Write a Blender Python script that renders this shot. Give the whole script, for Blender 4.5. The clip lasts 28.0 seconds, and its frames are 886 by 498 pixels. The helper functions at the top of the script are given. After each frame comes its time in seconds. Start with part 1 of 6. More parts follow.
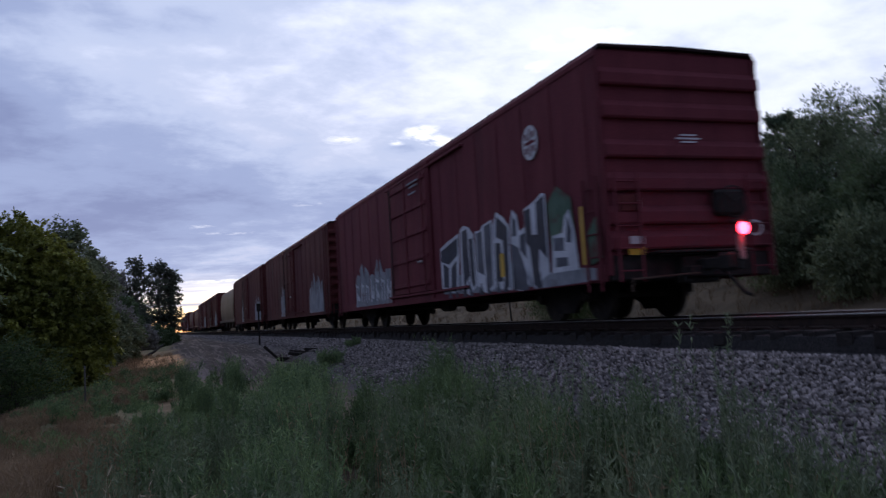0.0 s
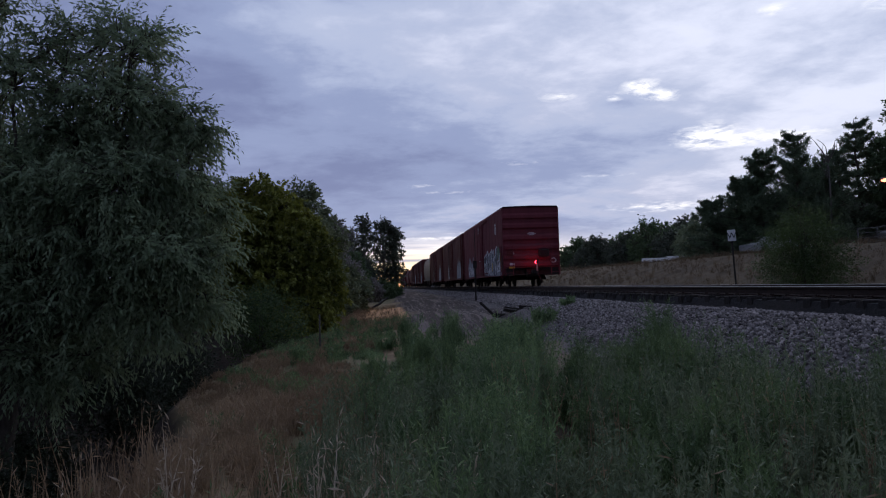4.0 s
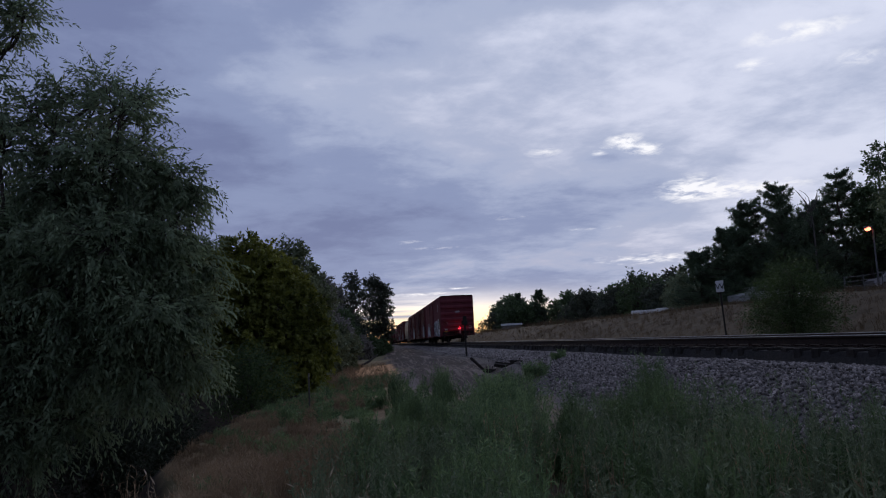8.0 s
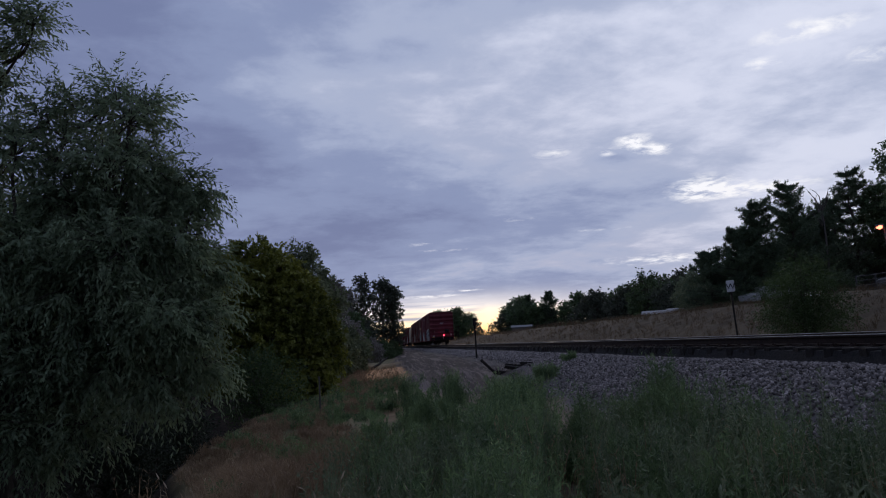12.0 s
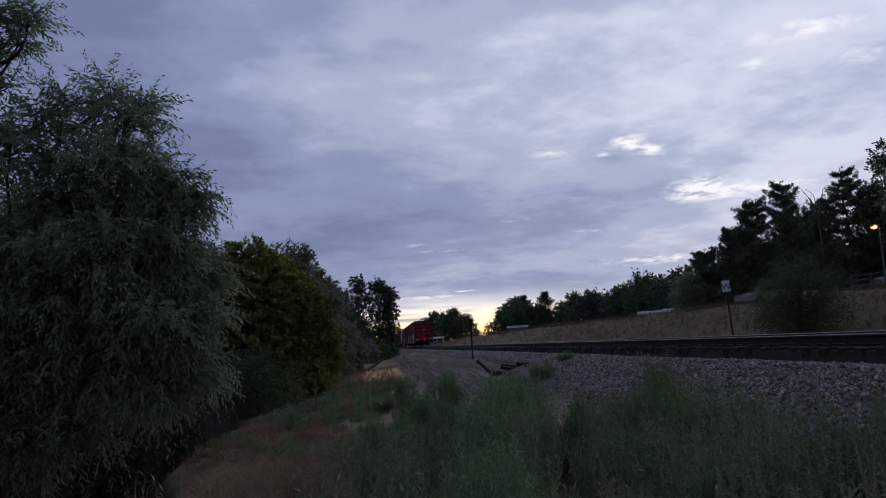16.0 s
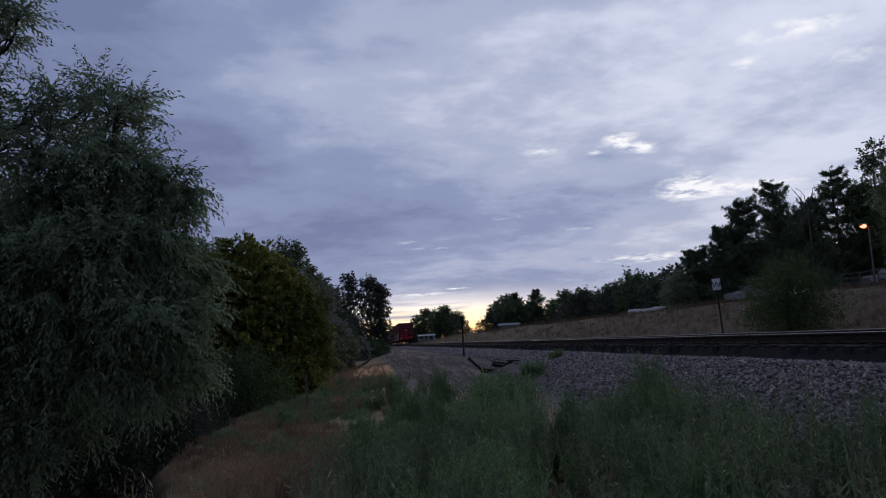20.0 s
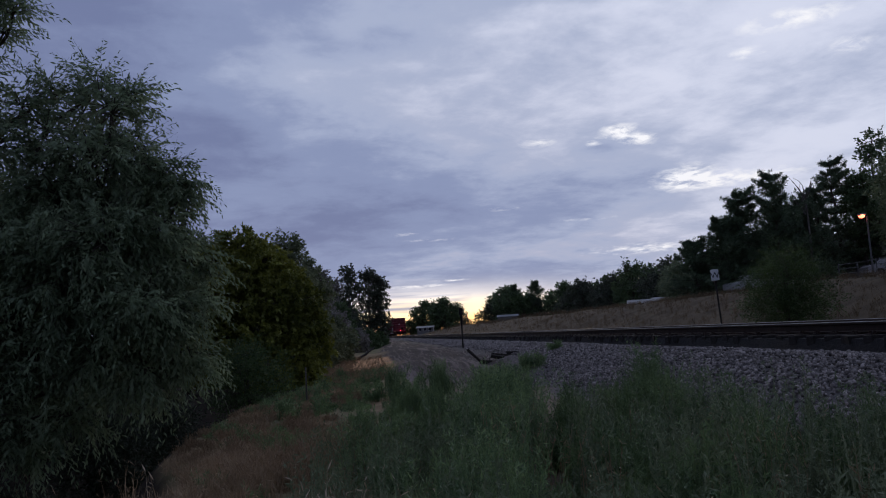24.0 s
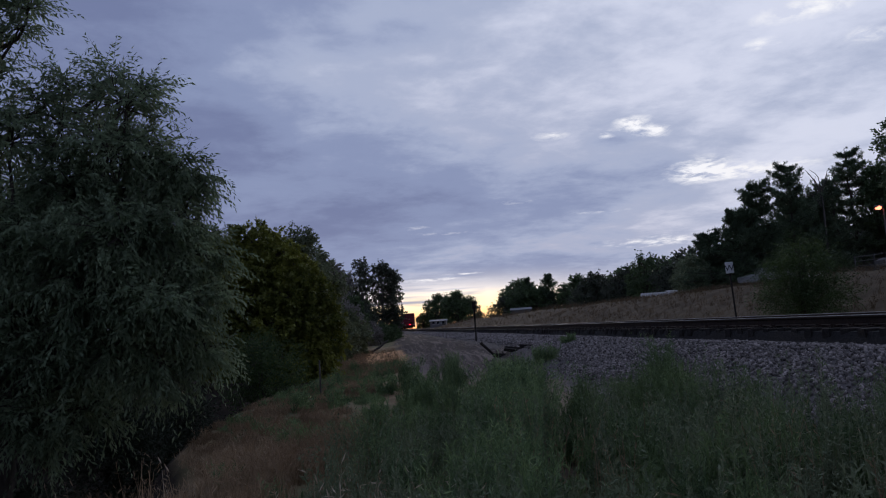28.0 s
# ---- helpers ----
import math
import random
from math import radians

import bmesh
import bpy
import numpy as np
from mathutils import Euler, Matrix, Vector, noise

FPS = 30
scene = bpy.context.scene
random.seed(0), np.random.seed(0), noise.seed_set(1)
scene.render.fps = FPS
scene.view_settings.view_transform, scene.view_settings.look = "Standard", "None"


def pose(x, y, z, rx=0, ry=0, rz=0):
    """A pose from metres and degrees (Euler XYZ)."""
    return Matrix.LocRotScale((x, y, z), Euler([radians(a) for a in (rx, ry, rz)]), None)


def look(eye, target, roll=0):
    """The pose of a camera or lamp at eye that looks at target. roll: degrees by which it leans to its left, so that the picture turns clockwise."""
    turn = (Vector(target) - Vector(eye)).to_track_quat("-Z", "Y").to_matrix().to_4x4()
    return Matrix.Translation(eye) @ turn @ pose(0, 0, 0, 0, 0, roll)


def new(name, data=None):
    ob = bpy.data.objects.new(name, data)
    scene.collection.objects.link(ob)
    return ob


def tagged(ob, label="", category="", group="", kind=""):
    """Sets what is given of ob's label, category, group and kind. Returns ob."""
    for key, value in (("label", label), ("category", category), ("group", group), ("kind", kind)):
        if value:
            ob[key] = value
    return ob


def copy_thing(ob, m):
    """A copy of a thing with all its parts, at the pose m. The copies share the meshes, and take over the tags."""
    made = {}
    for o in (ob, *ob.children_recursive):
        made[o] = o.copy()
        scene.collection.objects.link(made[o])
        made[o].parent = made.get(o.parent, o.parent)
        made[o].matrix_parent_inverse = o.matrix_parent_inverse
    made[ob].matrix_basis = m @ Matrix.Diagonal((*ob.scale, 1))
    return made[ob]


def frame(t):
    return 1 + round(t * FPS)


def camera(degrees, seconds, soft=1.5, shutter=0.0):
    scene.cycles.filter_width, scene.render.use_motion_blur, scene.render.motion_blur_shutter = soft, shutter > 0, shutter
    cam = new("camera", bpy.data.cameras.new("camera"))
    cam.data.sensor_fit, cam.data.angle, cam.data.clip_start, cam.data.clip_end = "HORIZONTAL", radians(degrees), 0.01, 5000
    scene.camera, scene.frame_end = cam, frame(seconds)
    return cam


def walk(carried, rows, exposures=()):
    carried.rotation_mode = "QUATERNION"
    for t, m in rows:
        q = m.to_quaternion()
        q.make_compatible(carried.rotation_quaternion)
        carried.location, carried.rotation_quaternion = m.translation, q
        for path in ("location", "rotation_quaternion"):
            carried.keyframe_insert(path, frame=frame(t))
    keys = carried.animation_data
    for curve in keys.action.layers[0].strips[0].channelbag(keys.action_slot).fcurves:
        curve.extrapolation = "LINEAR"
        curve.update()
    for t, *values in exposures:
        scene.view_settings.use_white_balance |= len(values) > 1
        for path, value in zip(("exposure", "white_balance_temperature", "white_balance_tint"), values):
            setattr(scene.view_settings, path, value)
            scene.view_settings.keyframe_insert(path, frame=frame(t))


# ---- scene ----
import itertools

# Metres: the train runs along +y, the railhead is z = 0, the eye stands beside the embankment.
EYE = (0.0, 0.0, 0.24)
cam = camera(58.5, 28.0, soft=1.1, shutter=0.4)
walk(cam, [(t, pose(*EYE, rx, ry, rz)) for t, rx, ry, rz in (
    (0.0, 94.9, 3.34, -19.55), (0.1, 94.51, 4.02, -19.91), (0.2, 93.97, 3.69, -19.91), (0.3, 93.45, 2.56, -19.5), (0.4, 92.93, 2.12, -18.66), (0.5, 92.69, 1.98, -17.64),
    (0.7, 92.44, 2.37, -15.72), (1.0, 92.16, 2.5, -12.93), (1.2, 92.04, 2.23, -11.29), (1.5, 91.89, 1.71, -9.14), (1.7, 92.2, 1.38, -7.95),
    (2.0, 92.81, 0.86, -6.19), (2.5, 93.1, 1.42, -4.62), (4.5, 92.44, 1.85, -4.15), (4.7, 92.38, 2.53, -5.12), (5.0, 92.54, 3.41, -5.51),
    (5.5, 92.7, 3.43, -5.72), (6.0, 93.79, 3.17, -5.47), (6.5, 95.02, 3.05, -5.42), (7.0, 95.86, 2.77, -5.36),
    (7.5, 96.38, 2.48, -5.39), (8.0, 96.6, 2.85, -4.87), (8.5, 96.26, 3.31, -4.55), (9.0, 96.42, 3.42, -4.11),
    (9.5, 96.63, 3.43, -4.0), (10.0, 96.71, 3.06, -4.18), (10.5, 96.77, 2.9, -4.16), (11.0, 96.74, 3.2, -4.1),
    (11.5, 96.77, 3.2, -4.13), (12.0, 96.8, 3.28, -4.15), (12.5, 96.84, 3.18, -4.22), (14.5, 96.91, 3.23, -4.3),
    (15.0, 96.94, 3.29, -4.26), (15.5, 96.9, 3.39, -4.31), (16.0, 96.84, 3.43, -4.43), (16.5, 96.83, 3.23, -4.56),
    (17.0, 96.84, 3.06, -4.73), (17.5, 96.87, 3.12, -4.72), (18.0, 96.88, 3.3, -4.72), (18.5, 96.79, 3.36, -4.79),
    (19.0, 96.71, 3.19, -4.94), (19.5, 96.71, 3.19, -4.99), (20.0, 96.61, 3.3, -5.06), (20.5, 96.57, 3.37, -4.98),
    (21.0, 96.52, 3.71, -4.93), (21.5, 96.41, 3.85, -4.99), (23.5, 96.11, 3.69, -5.02), (24.0, 96.01, 3.56, -5.13),
    (24.5, 95.96, 3.51, -5.07), (25.0, 95.94, 3.47, -5.04), (25.5, 96.01, 3.48, -4.82), (26.0, 96.01, 3.39, -4.66),
    (26.5, 95.96, 3.26, -4.49), (27.0, 95.86, 3.34, -4.34), (27.5, 95.73, 3.51, -4.19), (28.0, 95.59, 3.64, -4.18)
)], exposures=[(0.0, 0.62), (1.0, 0.55), (2.0, 0.41), (5.0, 0.32), (8.0, 0.11), (17.0, 0.08), (28.0, 0.06)])

# ---- light: dusk under broken cloud, the last glow low over the end of the line ----
SUN_AZ = radians(5.0)      # to the right of the track's direction
world = bpy.data.worlds.new("dusk_sky")
scene.world = world
world.use_nodes = True


def sky_nodes():
    nt = world.node_tree
    nt.nodes.clear()
    N, L = nt.nodes.new, nt.links.new

    def val(sock, v):
        if hasattr(v, "is_output"):
            L(v, sock)
        else:
            sock.default_value = v

    def math_(op, a, b=0.0, clamp=False):
        n = N("ShaderNodeMath")
        n.operation, n.use_clamp = op, clamp
        val(n.inputs[0], a), val(n.inputs[1], b)
        return n.outputs[0]

    def mix(fac, a, b):
        n = N("ShaderNodeMix")
        n.data_type = "RGBA"
        val(n.inputs[0], fac), val(n.inputs[6], a), val(n.inputs[7], b)
        return n.outputs[2]

    def ramp(fac, stops):
        n = N("ShaderNodeValToRGB")
        n.color_ramp.interpolation = "EASE"
        el = n.color_ramp.elements
        el[0].position, el[0].color = stops[0][0], (*stops[0][1], 1)
        el[1].position, el[1].color = stops[-1][0], (*stops[-1][1], 1)
        for p, c in stops[1:-1]:
            el.new(p).color = (*c, 1)
        val(n.inputs[0], fac)
        return n.outputs[0]

    tc = N("ShaderNodeTexCoord")
    sep = N("ShaderNodeSeparateXYZ")
    L(tc.outputs["Generated"], sep.inputs[0])
    x, y, z = sep.outputs
    up = math_("MAXIMUM", z, 0.0)
    # layered cloud: noise over the directions, flattened so that it lies in banks
    def noise_tex(scale, detail, rough, offset, flat=2.6, dist=0.0):
        mp = N("ShaderNodeMapping")
        mp.inputs["Location"].default_value, mp.inputs["Scale"].default_value = offset, (1, 1, flat)
        L(tc.outputs["Generated"], mp.inputs[0])
        n = N("ShaderNodeTexNoise")
        n.inputs["Scale"].default_value, n.inputs["Detail"].default_value = scale, detail
        n.inputs["Roughness"].default_value, n.inputs["Distortion"].default_value = rough, dist
        L(mp.outputs[0], n.inputs[0])
        return n.outputs[0]

    # the cloud deck as a level sheet overhead, so that its puffs draw together towards the horizon
    deck = N("ShaderNodeCombineXYZ")
    reach = math_("ADD", up, 0.13)
    L(math_("DIVIDE", x, reach), deck.inputs[0]), L(math_("DIVIDE", y, reach), deck.inputs[1])

    def deck_noise(scale, detail, rough, offset, dist):
        mp = N("ShaderNodeMapping")
        mp.inputs["Location"].default_value, mp.inputs["Rotation"].default_value = offset, (0, 0, radians(-12))
        L(deck.outputs[0], mp.inputs[0])
        n = N("ShaderNodeTexNoise")
        n.inputs["Scale"].default_value, n.inputs["Detail"].default_value = scale, detail
        n.inputs["Roughness"].default_value, n.inputs["Distortion"].default_value = rough, dist
        L(mp.outputs[0], n.inputs[0])
        return n.outputs[0]

    big = noise_tex(2.2, 4, 0.5, (3.1, 1.7, 0.4), 2.4, 0.3)
    mid = deck_noise(1.5, 6, 0.58, (4.3, 2.2, 0.9), 0.15)
    fine = deck_noise(5.5, 8, 0.64, (1.3, 5.2, 0.2), 0.2)
    body = math_("ADD", math_("MULTIPLY", big, 0.50), math_("ADD", math_("MULTIPLY", mid, 0.33), math_("MULTIPLY", fine, 0.17)))

    def blob(az, el, wide, high):
        """1 at a direction (degrees right of the track, above the horizon), falling off round it."""
        a = math_("SUBTRACT", math_("ARCTAN2", x, y), radians(az))
        e = math_("SUBTRACT", math_("ARCSINE", z), radians(el))
        q = math_("ADD", math_("POWER", math_("DIVIDE", a, radians(wide)), 2.0), math_("POWER", math_("DIVIDE", e, radians(high)), 2.0))
        return math_("POWER", 2.718, math_("MULTIPLY", q, -1.0))

    # brighter over the right, heavier and bluer to the left and low over the line
    az = math_("ARCTAN2", x, y)
    slope = math_("MULTIPLY", math_("ADD", az, radians(22)), 1.0 / radians(58), True)
    slope = math_("MULTIPLY", slope, math_("MULTIPLY", math_("SUBTRACT", y, -0.2), 1.4, True))
    light = math_("MULTIPLY", math_("SUBTRACT", slope, 0.5), 0.20)
    light = math_("ADD", light, math_("MULTIPLY", blob(4, 21, 12, 6), 0.012))
    light = math_("ADD", light, math_("MULTIPLY", blob(27, 16, 9, 8), 0.05))
    light = math_("ADD", light, math_("MULTIPLY", blob(38, 15, 13, 13), 0.05))
    light = math_("SUBTRACT", light, math_("MULTIPLY", blob(-17, 18, 12, 13), 0.045))
    light = math_("SUBTRACT", light, math_("MULTIPLY", blob(4, 8.5, 17, 3.2), 0.075))
    light = math_("SUBTRACT", light, math_("MULTIPLY", blob(17, 24, 8, 2.5), 0.05))
    light = math_("SUBTRACT", light, math_("MULTIPLY", blob(30.5, 13.0, 5, 1.6), 0.05))
    light = math_("SUBTRACT", light, math_("MULTIPLY", blob(22.8, 18.6, 6, 2.2), 0.05))
    light = math_("SUBTRACT", light, math_("MULTIPLY", math_("ADD", blob(17.3, 12.3, 2.0, 0.4), blob(19.4, 12.9, 0.5, 0.25)), 0.07))
    light = math_("ADD", light, math_("MULTIPLY", blob(12, 4.6, 16, 1.3), 0.0))
    body = math_("ADD", math_("MULTIPLY", math_("SUBTRACT", body, 0.5), 0.78), 0.50)
    tone = math_("ADD", body, light)
    cloud = ramp(tone, [(0.34, (0.160, 0.195, 0.345)), (0.44, (0.235, 0.285, 0.455)), (0.53, (0.375, 0.430, 0.595)), (0.65, (0.68, 0.72, 0.88))])
    # breaks in the cloud
    gaps = None
    for az_, el_, wide, high, k in ((18.8, 13.3, 1.1, 0.5, 1.0), (16.9, 12.8, 0.5, 0.25, 0.8), (12.9, 13.1, 1.1, 0.35, 0.5), (20.3, 12.6, 0.9, 0.35, 1.0), (23.3, 9.6, 1.9, 0.75, 1.0), (26.6, 9.2, 3.2, 0.4, 0.9),
                                    (30.9, 18.9, 2.8, 0.6, 0.75), (27.9, 17.3, 1.2, 0.35, 0.6), (34.2, 16.6, 1.2, 0.5, 0.6), (20.5, 5.0, 4.0, 0.35, 0.6), (3.0, 7.2, 1.6, 0.16, 0.32),
                                    (4.6, 6.7, 2.6, 0.14, 0.28), (3.5, 3.4, 2.0, 0.14, 0.6), (6.0, 3.7, 1.5, 0.08, 0.5), (16.0, 7.4, 2.6, 0.15, 0.27), (10.0, 8.6, 2.0, 0.2, 0.25)):
        g = math_("MULTIPLY", blob(az_, el_, wide * 1.1, high * 1.05), k)
        gaps = g if gaps is None else math_("ADD", gaps, g)
    ragged = math_("MULTIPLY", math_("SUBTRACT", deck_noise(13.0, 5, 0.62, (2.6, 1.1, 0.7), 0.3), 0.48), 7.0)
    gap_noise = math_("MULTIPLY", math_("SUBTRACT", math_("MULTIPLY", gaps, math_("ADD", ragged, 1.0)), 0.20), 0.95, True)
    cloud = mix(math_("MULTIPLY", gap_noise, 0.92), cloud, (0.97, 0.97, 1.01, 1))
    # clear sky above the cloud shows through the thin parts
    sky = N("ShaderNodeTexSky")
    sky.sky_type, sky.sun_disc = "NISHITA", False
    sky.sun_elevation, sky.sun_rotation = radians(2.0), SUN_AZ
    cool = N("ShaderNodeVectorMath")
    cool.operation = "SCALE"
    L(sky.outputs[0], cool.inputs[0])
    cool.inputs[3].default_value = 0.10
    thin = math_("MULTIPLY", math_("SUBTRACT", tone, 0.5), 1.2, True)
    col = mix(thin, cloud, mix(0.5, cloud, cool.outputs[0]))
    # the glow under the cloud's edge, low down, with grey streaks across it
    low = math_("POWER", 2.718, math_("MULTIPLY", math_("POWER", math_("DIVIDE", up, 0.053), 4.5), -1.0))
    side = blob(5.0, 2, 10.0, 40)
    streak = N("ShaderNodeTexNoise")
    mp = N("ShaderNodeMapping")
    mp.inputs["Location"].default_value, mp.inputs["Scale"].default_value = (0.2, 0, 0.35), (4, 4, 95)
    L(tc.outputs["Generated"], mp.inputs[0]), L(mp.outputs[0], streak.inputs[0])
    streak.inputs["Scale"].default_value, streak.inputs["Detail"].default_value = 1.0, 3
    bars = math_("MULTIPLY", math_("SUBTRACT", streak.outputs[0], 0.33), 6.0, True)
    bars = math_("MAXIMUM", bars, math_("POWER", 2.718, math_("MULTIPLY", up, -60.0)))
    bars = math_("MAXIMUM", bars, math_("MULTIPLY", math_("SUBTRACT", az, radians(5.0)), 1.0 / radians(2.5), True))
    glow = math_("MULTIPLY", math_("MULTIPLY", low, side), bars)
    warm = ramp(math_("MULTIPLY", up, 20.0), [(0.0, (1.0, 0.40, 0.06)), (0.24, (1.0, 0.56, 0.17)), (0.55, (1.0, 0.76, 0.40)), (1.0, (0.74, 0.66, 0.58))])
    bright = N("ShaderNodeVectorMath")
    bright.operation = "SCALE"
    L(warm, bright.inputs[0])
    bright.inputs[3].default_value = 2.0
    col = mix(glow, col, bright.outputs[0])
    haze = math_("POWER", 2.718, math_("MULTIPLY", up, -9.0))
    col = mix(math_("MULTIPLY", haze, 0.25), col, (0.46, 0.42, 0.52, 1))
    # the eastern half, away from the sunset, is darker and bluer
    east = math_("MULTIPLY", math_("SUBTRACT", 0.35, y), 1.1, True)
    col = mix(math_("MULTIPLY", east, 0.24), col, (0.085, 0.10, 0.165, 1))
    bg = N("ShaderNodeBackground")
    L(col, bg.inputs[0])
    bg.inputs[1].default_value = 1.0
    out = N("ShaderNodeOutputWorld")
    L(bg.outputs[0], out.inputs[0])


sky_nodes()
sun_data = bpy.data.lights.new("sun", "SUN")
sun_data.energy, sun_data.angle, sun_data.color = 0.5, radians(20), (1.0, 0.80, 0.62)
sun = new("sun", sun_data)
sun.matrix_world = look((math.sin(SUN_AZ) * 100, math.cos(SUN_AZ) * 100, 9), (0, 0, 0))

# ---- helpers of this scene ----
rng = np.random.RandomState(7)


def smooth(a, b, x):
    t = np.clip((x - a) / (b - a), 0, 1)
    return t * t * (3 - 2 * t)


def wave(x, y, s, seed=0.0):
    """Cheap rolling noise, about -1 to 1."""
    return (np.sin(x * s + seed) * np.cos(y * s * 1.3 + seed * 2.1) + 0.5 * np.sin(x * s * 2.3 + y * s * 1.9 + seed * 3.3)
            + 0.35 * np.cos(x * s * 4.1 - y * s * 3.7 + seed)) / 1.6


TRACK = 8.51    # the track's middle
GAUGE = 1.435


def bend(y):
    """How far the line drifts to the left of straight, in metres, by the distance along it."""
    u = np.asarray(y, float) - 28.0
    return 0.0034 * (u + np.sqrt(u * u + 64.0))


def crest(y):
    """Where the grassy slope breaks off towards the trees."""
    return -2.05 - 1.3 * smooth(8.5, 14.5, y) + 1.45 * smooth(16, 33, y)


def ground_height(x, y):
    """The embankment, the dip with the trees, and the bank on the far side."""
    x, y = np.asarray(x, float), np.asarray(y, float)
    x = x + bend(y) * smooth(2.0, 6.0, x) * (1 - smooth(14, 22, x))
    left = -1.42 - 0.75 * smooth(-2.5, -9, x) - 0.25 * smooth(25, 60, y) * smooth(-1, -6, x)
    left = left - 1.3 * smooth(0.0, 1.7, crest(y) - x) * (1 - smooth(20, 29, y))
    shelf = -1.22 + 0.30 * smooth(18, 40, y)          # level strip beside the ballast
    base = left + (shelf - left) * smooth(-0.5, 3.4, x)
    foot, top = 4.25 - 0.2 * smooth(10, 40, y), 6.75
    z = base + (-0.46 - base) * np.clip((x - foot) / (top - foot), 0, 1) ** 0.95
    far = -0.46 - 0.45 * smooth(10.1, 12.5, x) + 2.5 * smooth(13.0, 23.5, x) + 1.0 * smooth(24, 46, x) - 2.4 * smooth(27, 33, x) * smooth(66, 100, y)
    z = np.where(x > TRACK, far, z)
    rough = 0.05 * wave(x, y, 1.1, 1.0) + 0.09 * wave(x, y, 0.31, 2.0) + 0.3 * wave(x, y, 0.05, 4.0) * smooth(60, 200, np.hypot(x, y))
    near_track = 1 - smooth(2.1, 4.2, np.abs(x - TRACK))
    flat = smooth(150, 600, np.hypot(x, y))
    z = z + rough * (1 - 0.85 * near_track)
    return z * (1 - flat) + flat * (-0.6 - 0.0 * x)


def gz(x, y):
    return float(ground_height(x, y))


def mesh_object(name, verts, faces, material, smooth_shade=False):
    me = bpy.data.meshes.new(name)
    verts = np.asarray(verts, np.float32)
    faces = np.asarray(faces, np.int32)
    n, k = faces.shape
    me.vertices.add(len(verts))
    me.vertices.foreach_set("co", verts.ravel())
    me.loops.add(n * k)
    me.loops.foreach_set("vertex_index", faces.ravel())
    me.polygons.add(n)
    me.polygons.foreach_set("loop_start", np.arange(n, dtype=np.int32) * k)
    if smooth_shade:
        me.polygons.foreach_set("use_smooth", np.ones(n, bool))
    me.update(calc_edges=True)
    me.materials.append(material)
    return me


def part(name, bm, material, parent=None, label="", shade=False):
    """Links a bmesh (or a ready mesh) as one mesh object under a thing or a part."""
    if isinstance(bm, bmesh.types.BMesh):
        me = bpy.data.meshes.new(name)
        bmesh.ops.recalc_face_normals(bm, faces=bm.faces)
        bm.to_mesh(me)
        bm.free()
        me.materials.append(material)
        if shade:
            for p in me.polygons:
                p.use_smooth = True
    else:
        me = bm
    ob = new(name, me)
    if parent is not None:
        ob.parent = parent
    if label:
        ob["label"] = label
    return ob


def thing(name, label, category, at=(0, 0, 0), rz=0.0, group="", kind=""):
    ob = new(name)
    ob.empty_display_size = 0.2
    ob.matrix_basis = pose(*at, 0, 0, rz)
    return tagged(ob, label, category, group, kind)


def B():
    return bmesh.new()


def box(bm, x0, x1, y0, y1, z0, z1, bevel=0.0):
    r = bmesh.ops.create_cube(bm, size=1.0)
    vs = r["verts"]
    for v in vs:
        v.co = Vector(((x0 + x1) / 2 + v.co.x * (x1 - x0), (y0 + y1) / 2 + v.co.y * (y1 - y0), (z0 + z1) / 2 + v.co.z * (z1 - z0)))
    if bevel:
        es = list({e for v in vs for e in v.link_edges})
        bmesh.ops.bevel(bm, geom=es, offset=bevel, segments=1, affect="EDGES")
    return bm


def rod(bm, a, b, r0, r1=None, seg=8, caps=True):
    a, b = Vector(a), Vector(b)
    d = b - a
    r1 = r0 if r1 is None else r1
    m = Matrix.Translation((a + b) / 2) @ d.to_track_quat("Z", "Y").to_matrix().to_4x4()
    bmesh.ops.create_cone(bm, cap_ends=caps, segments=seg, radius1=r0, radius2=r1, depth=d.length, matrix=m)
    return bm


def prism(bm, outline, y0, y1, axis="y"):
    """Extrudes an outline (pairs) between y0 and y1; the pairs are x, z (axis y), y, z (axis x) or x, y (axis z)."""
    def at(p, q):
        return (p[0], q, p[1]) if axis == "y" else (q, p[0], p[1]) if axis == "x" else (p[0], p[1], q)
    lo = [bm.verts.new(at(p, y0)) for p in outline]
    hi = [bm.verts.new(at(p, y1)) for p in outline]
    n = len(outline)
    for i in range(n):
        bm.faces.new((lo[i], lo[(i + 1) % n], hi[(i + 1) % n], hi[i]))
    bm.faces.new(lo[::-1])
    bm.faces.new(hi)
    return bm


def along_line(bm, outline, y0, y1):
    """An outline (x, z) drawn along the track with its drift."""
    ys = [y0, 5.0, 15.0, 20.0, 25.0, 30.0, 35.0, 45.0, 60.0, 100.0, y1]
    rings = [[bm.verts.new((p[0] - float(bend(y)), y, p[1])) for p in outline] for y in ys]
    n = len(outline)
    for lo, hi in zip(rings, rings[1:]):
        for i in range(n):
            bm.faces.new((lo[i], lo[(i + 1) % n], hi[(i + 1) % n], hi[i]))
    bm.faces.new(rings[0][::-1])
    bm.faces.new(rings[-1])
    return bm


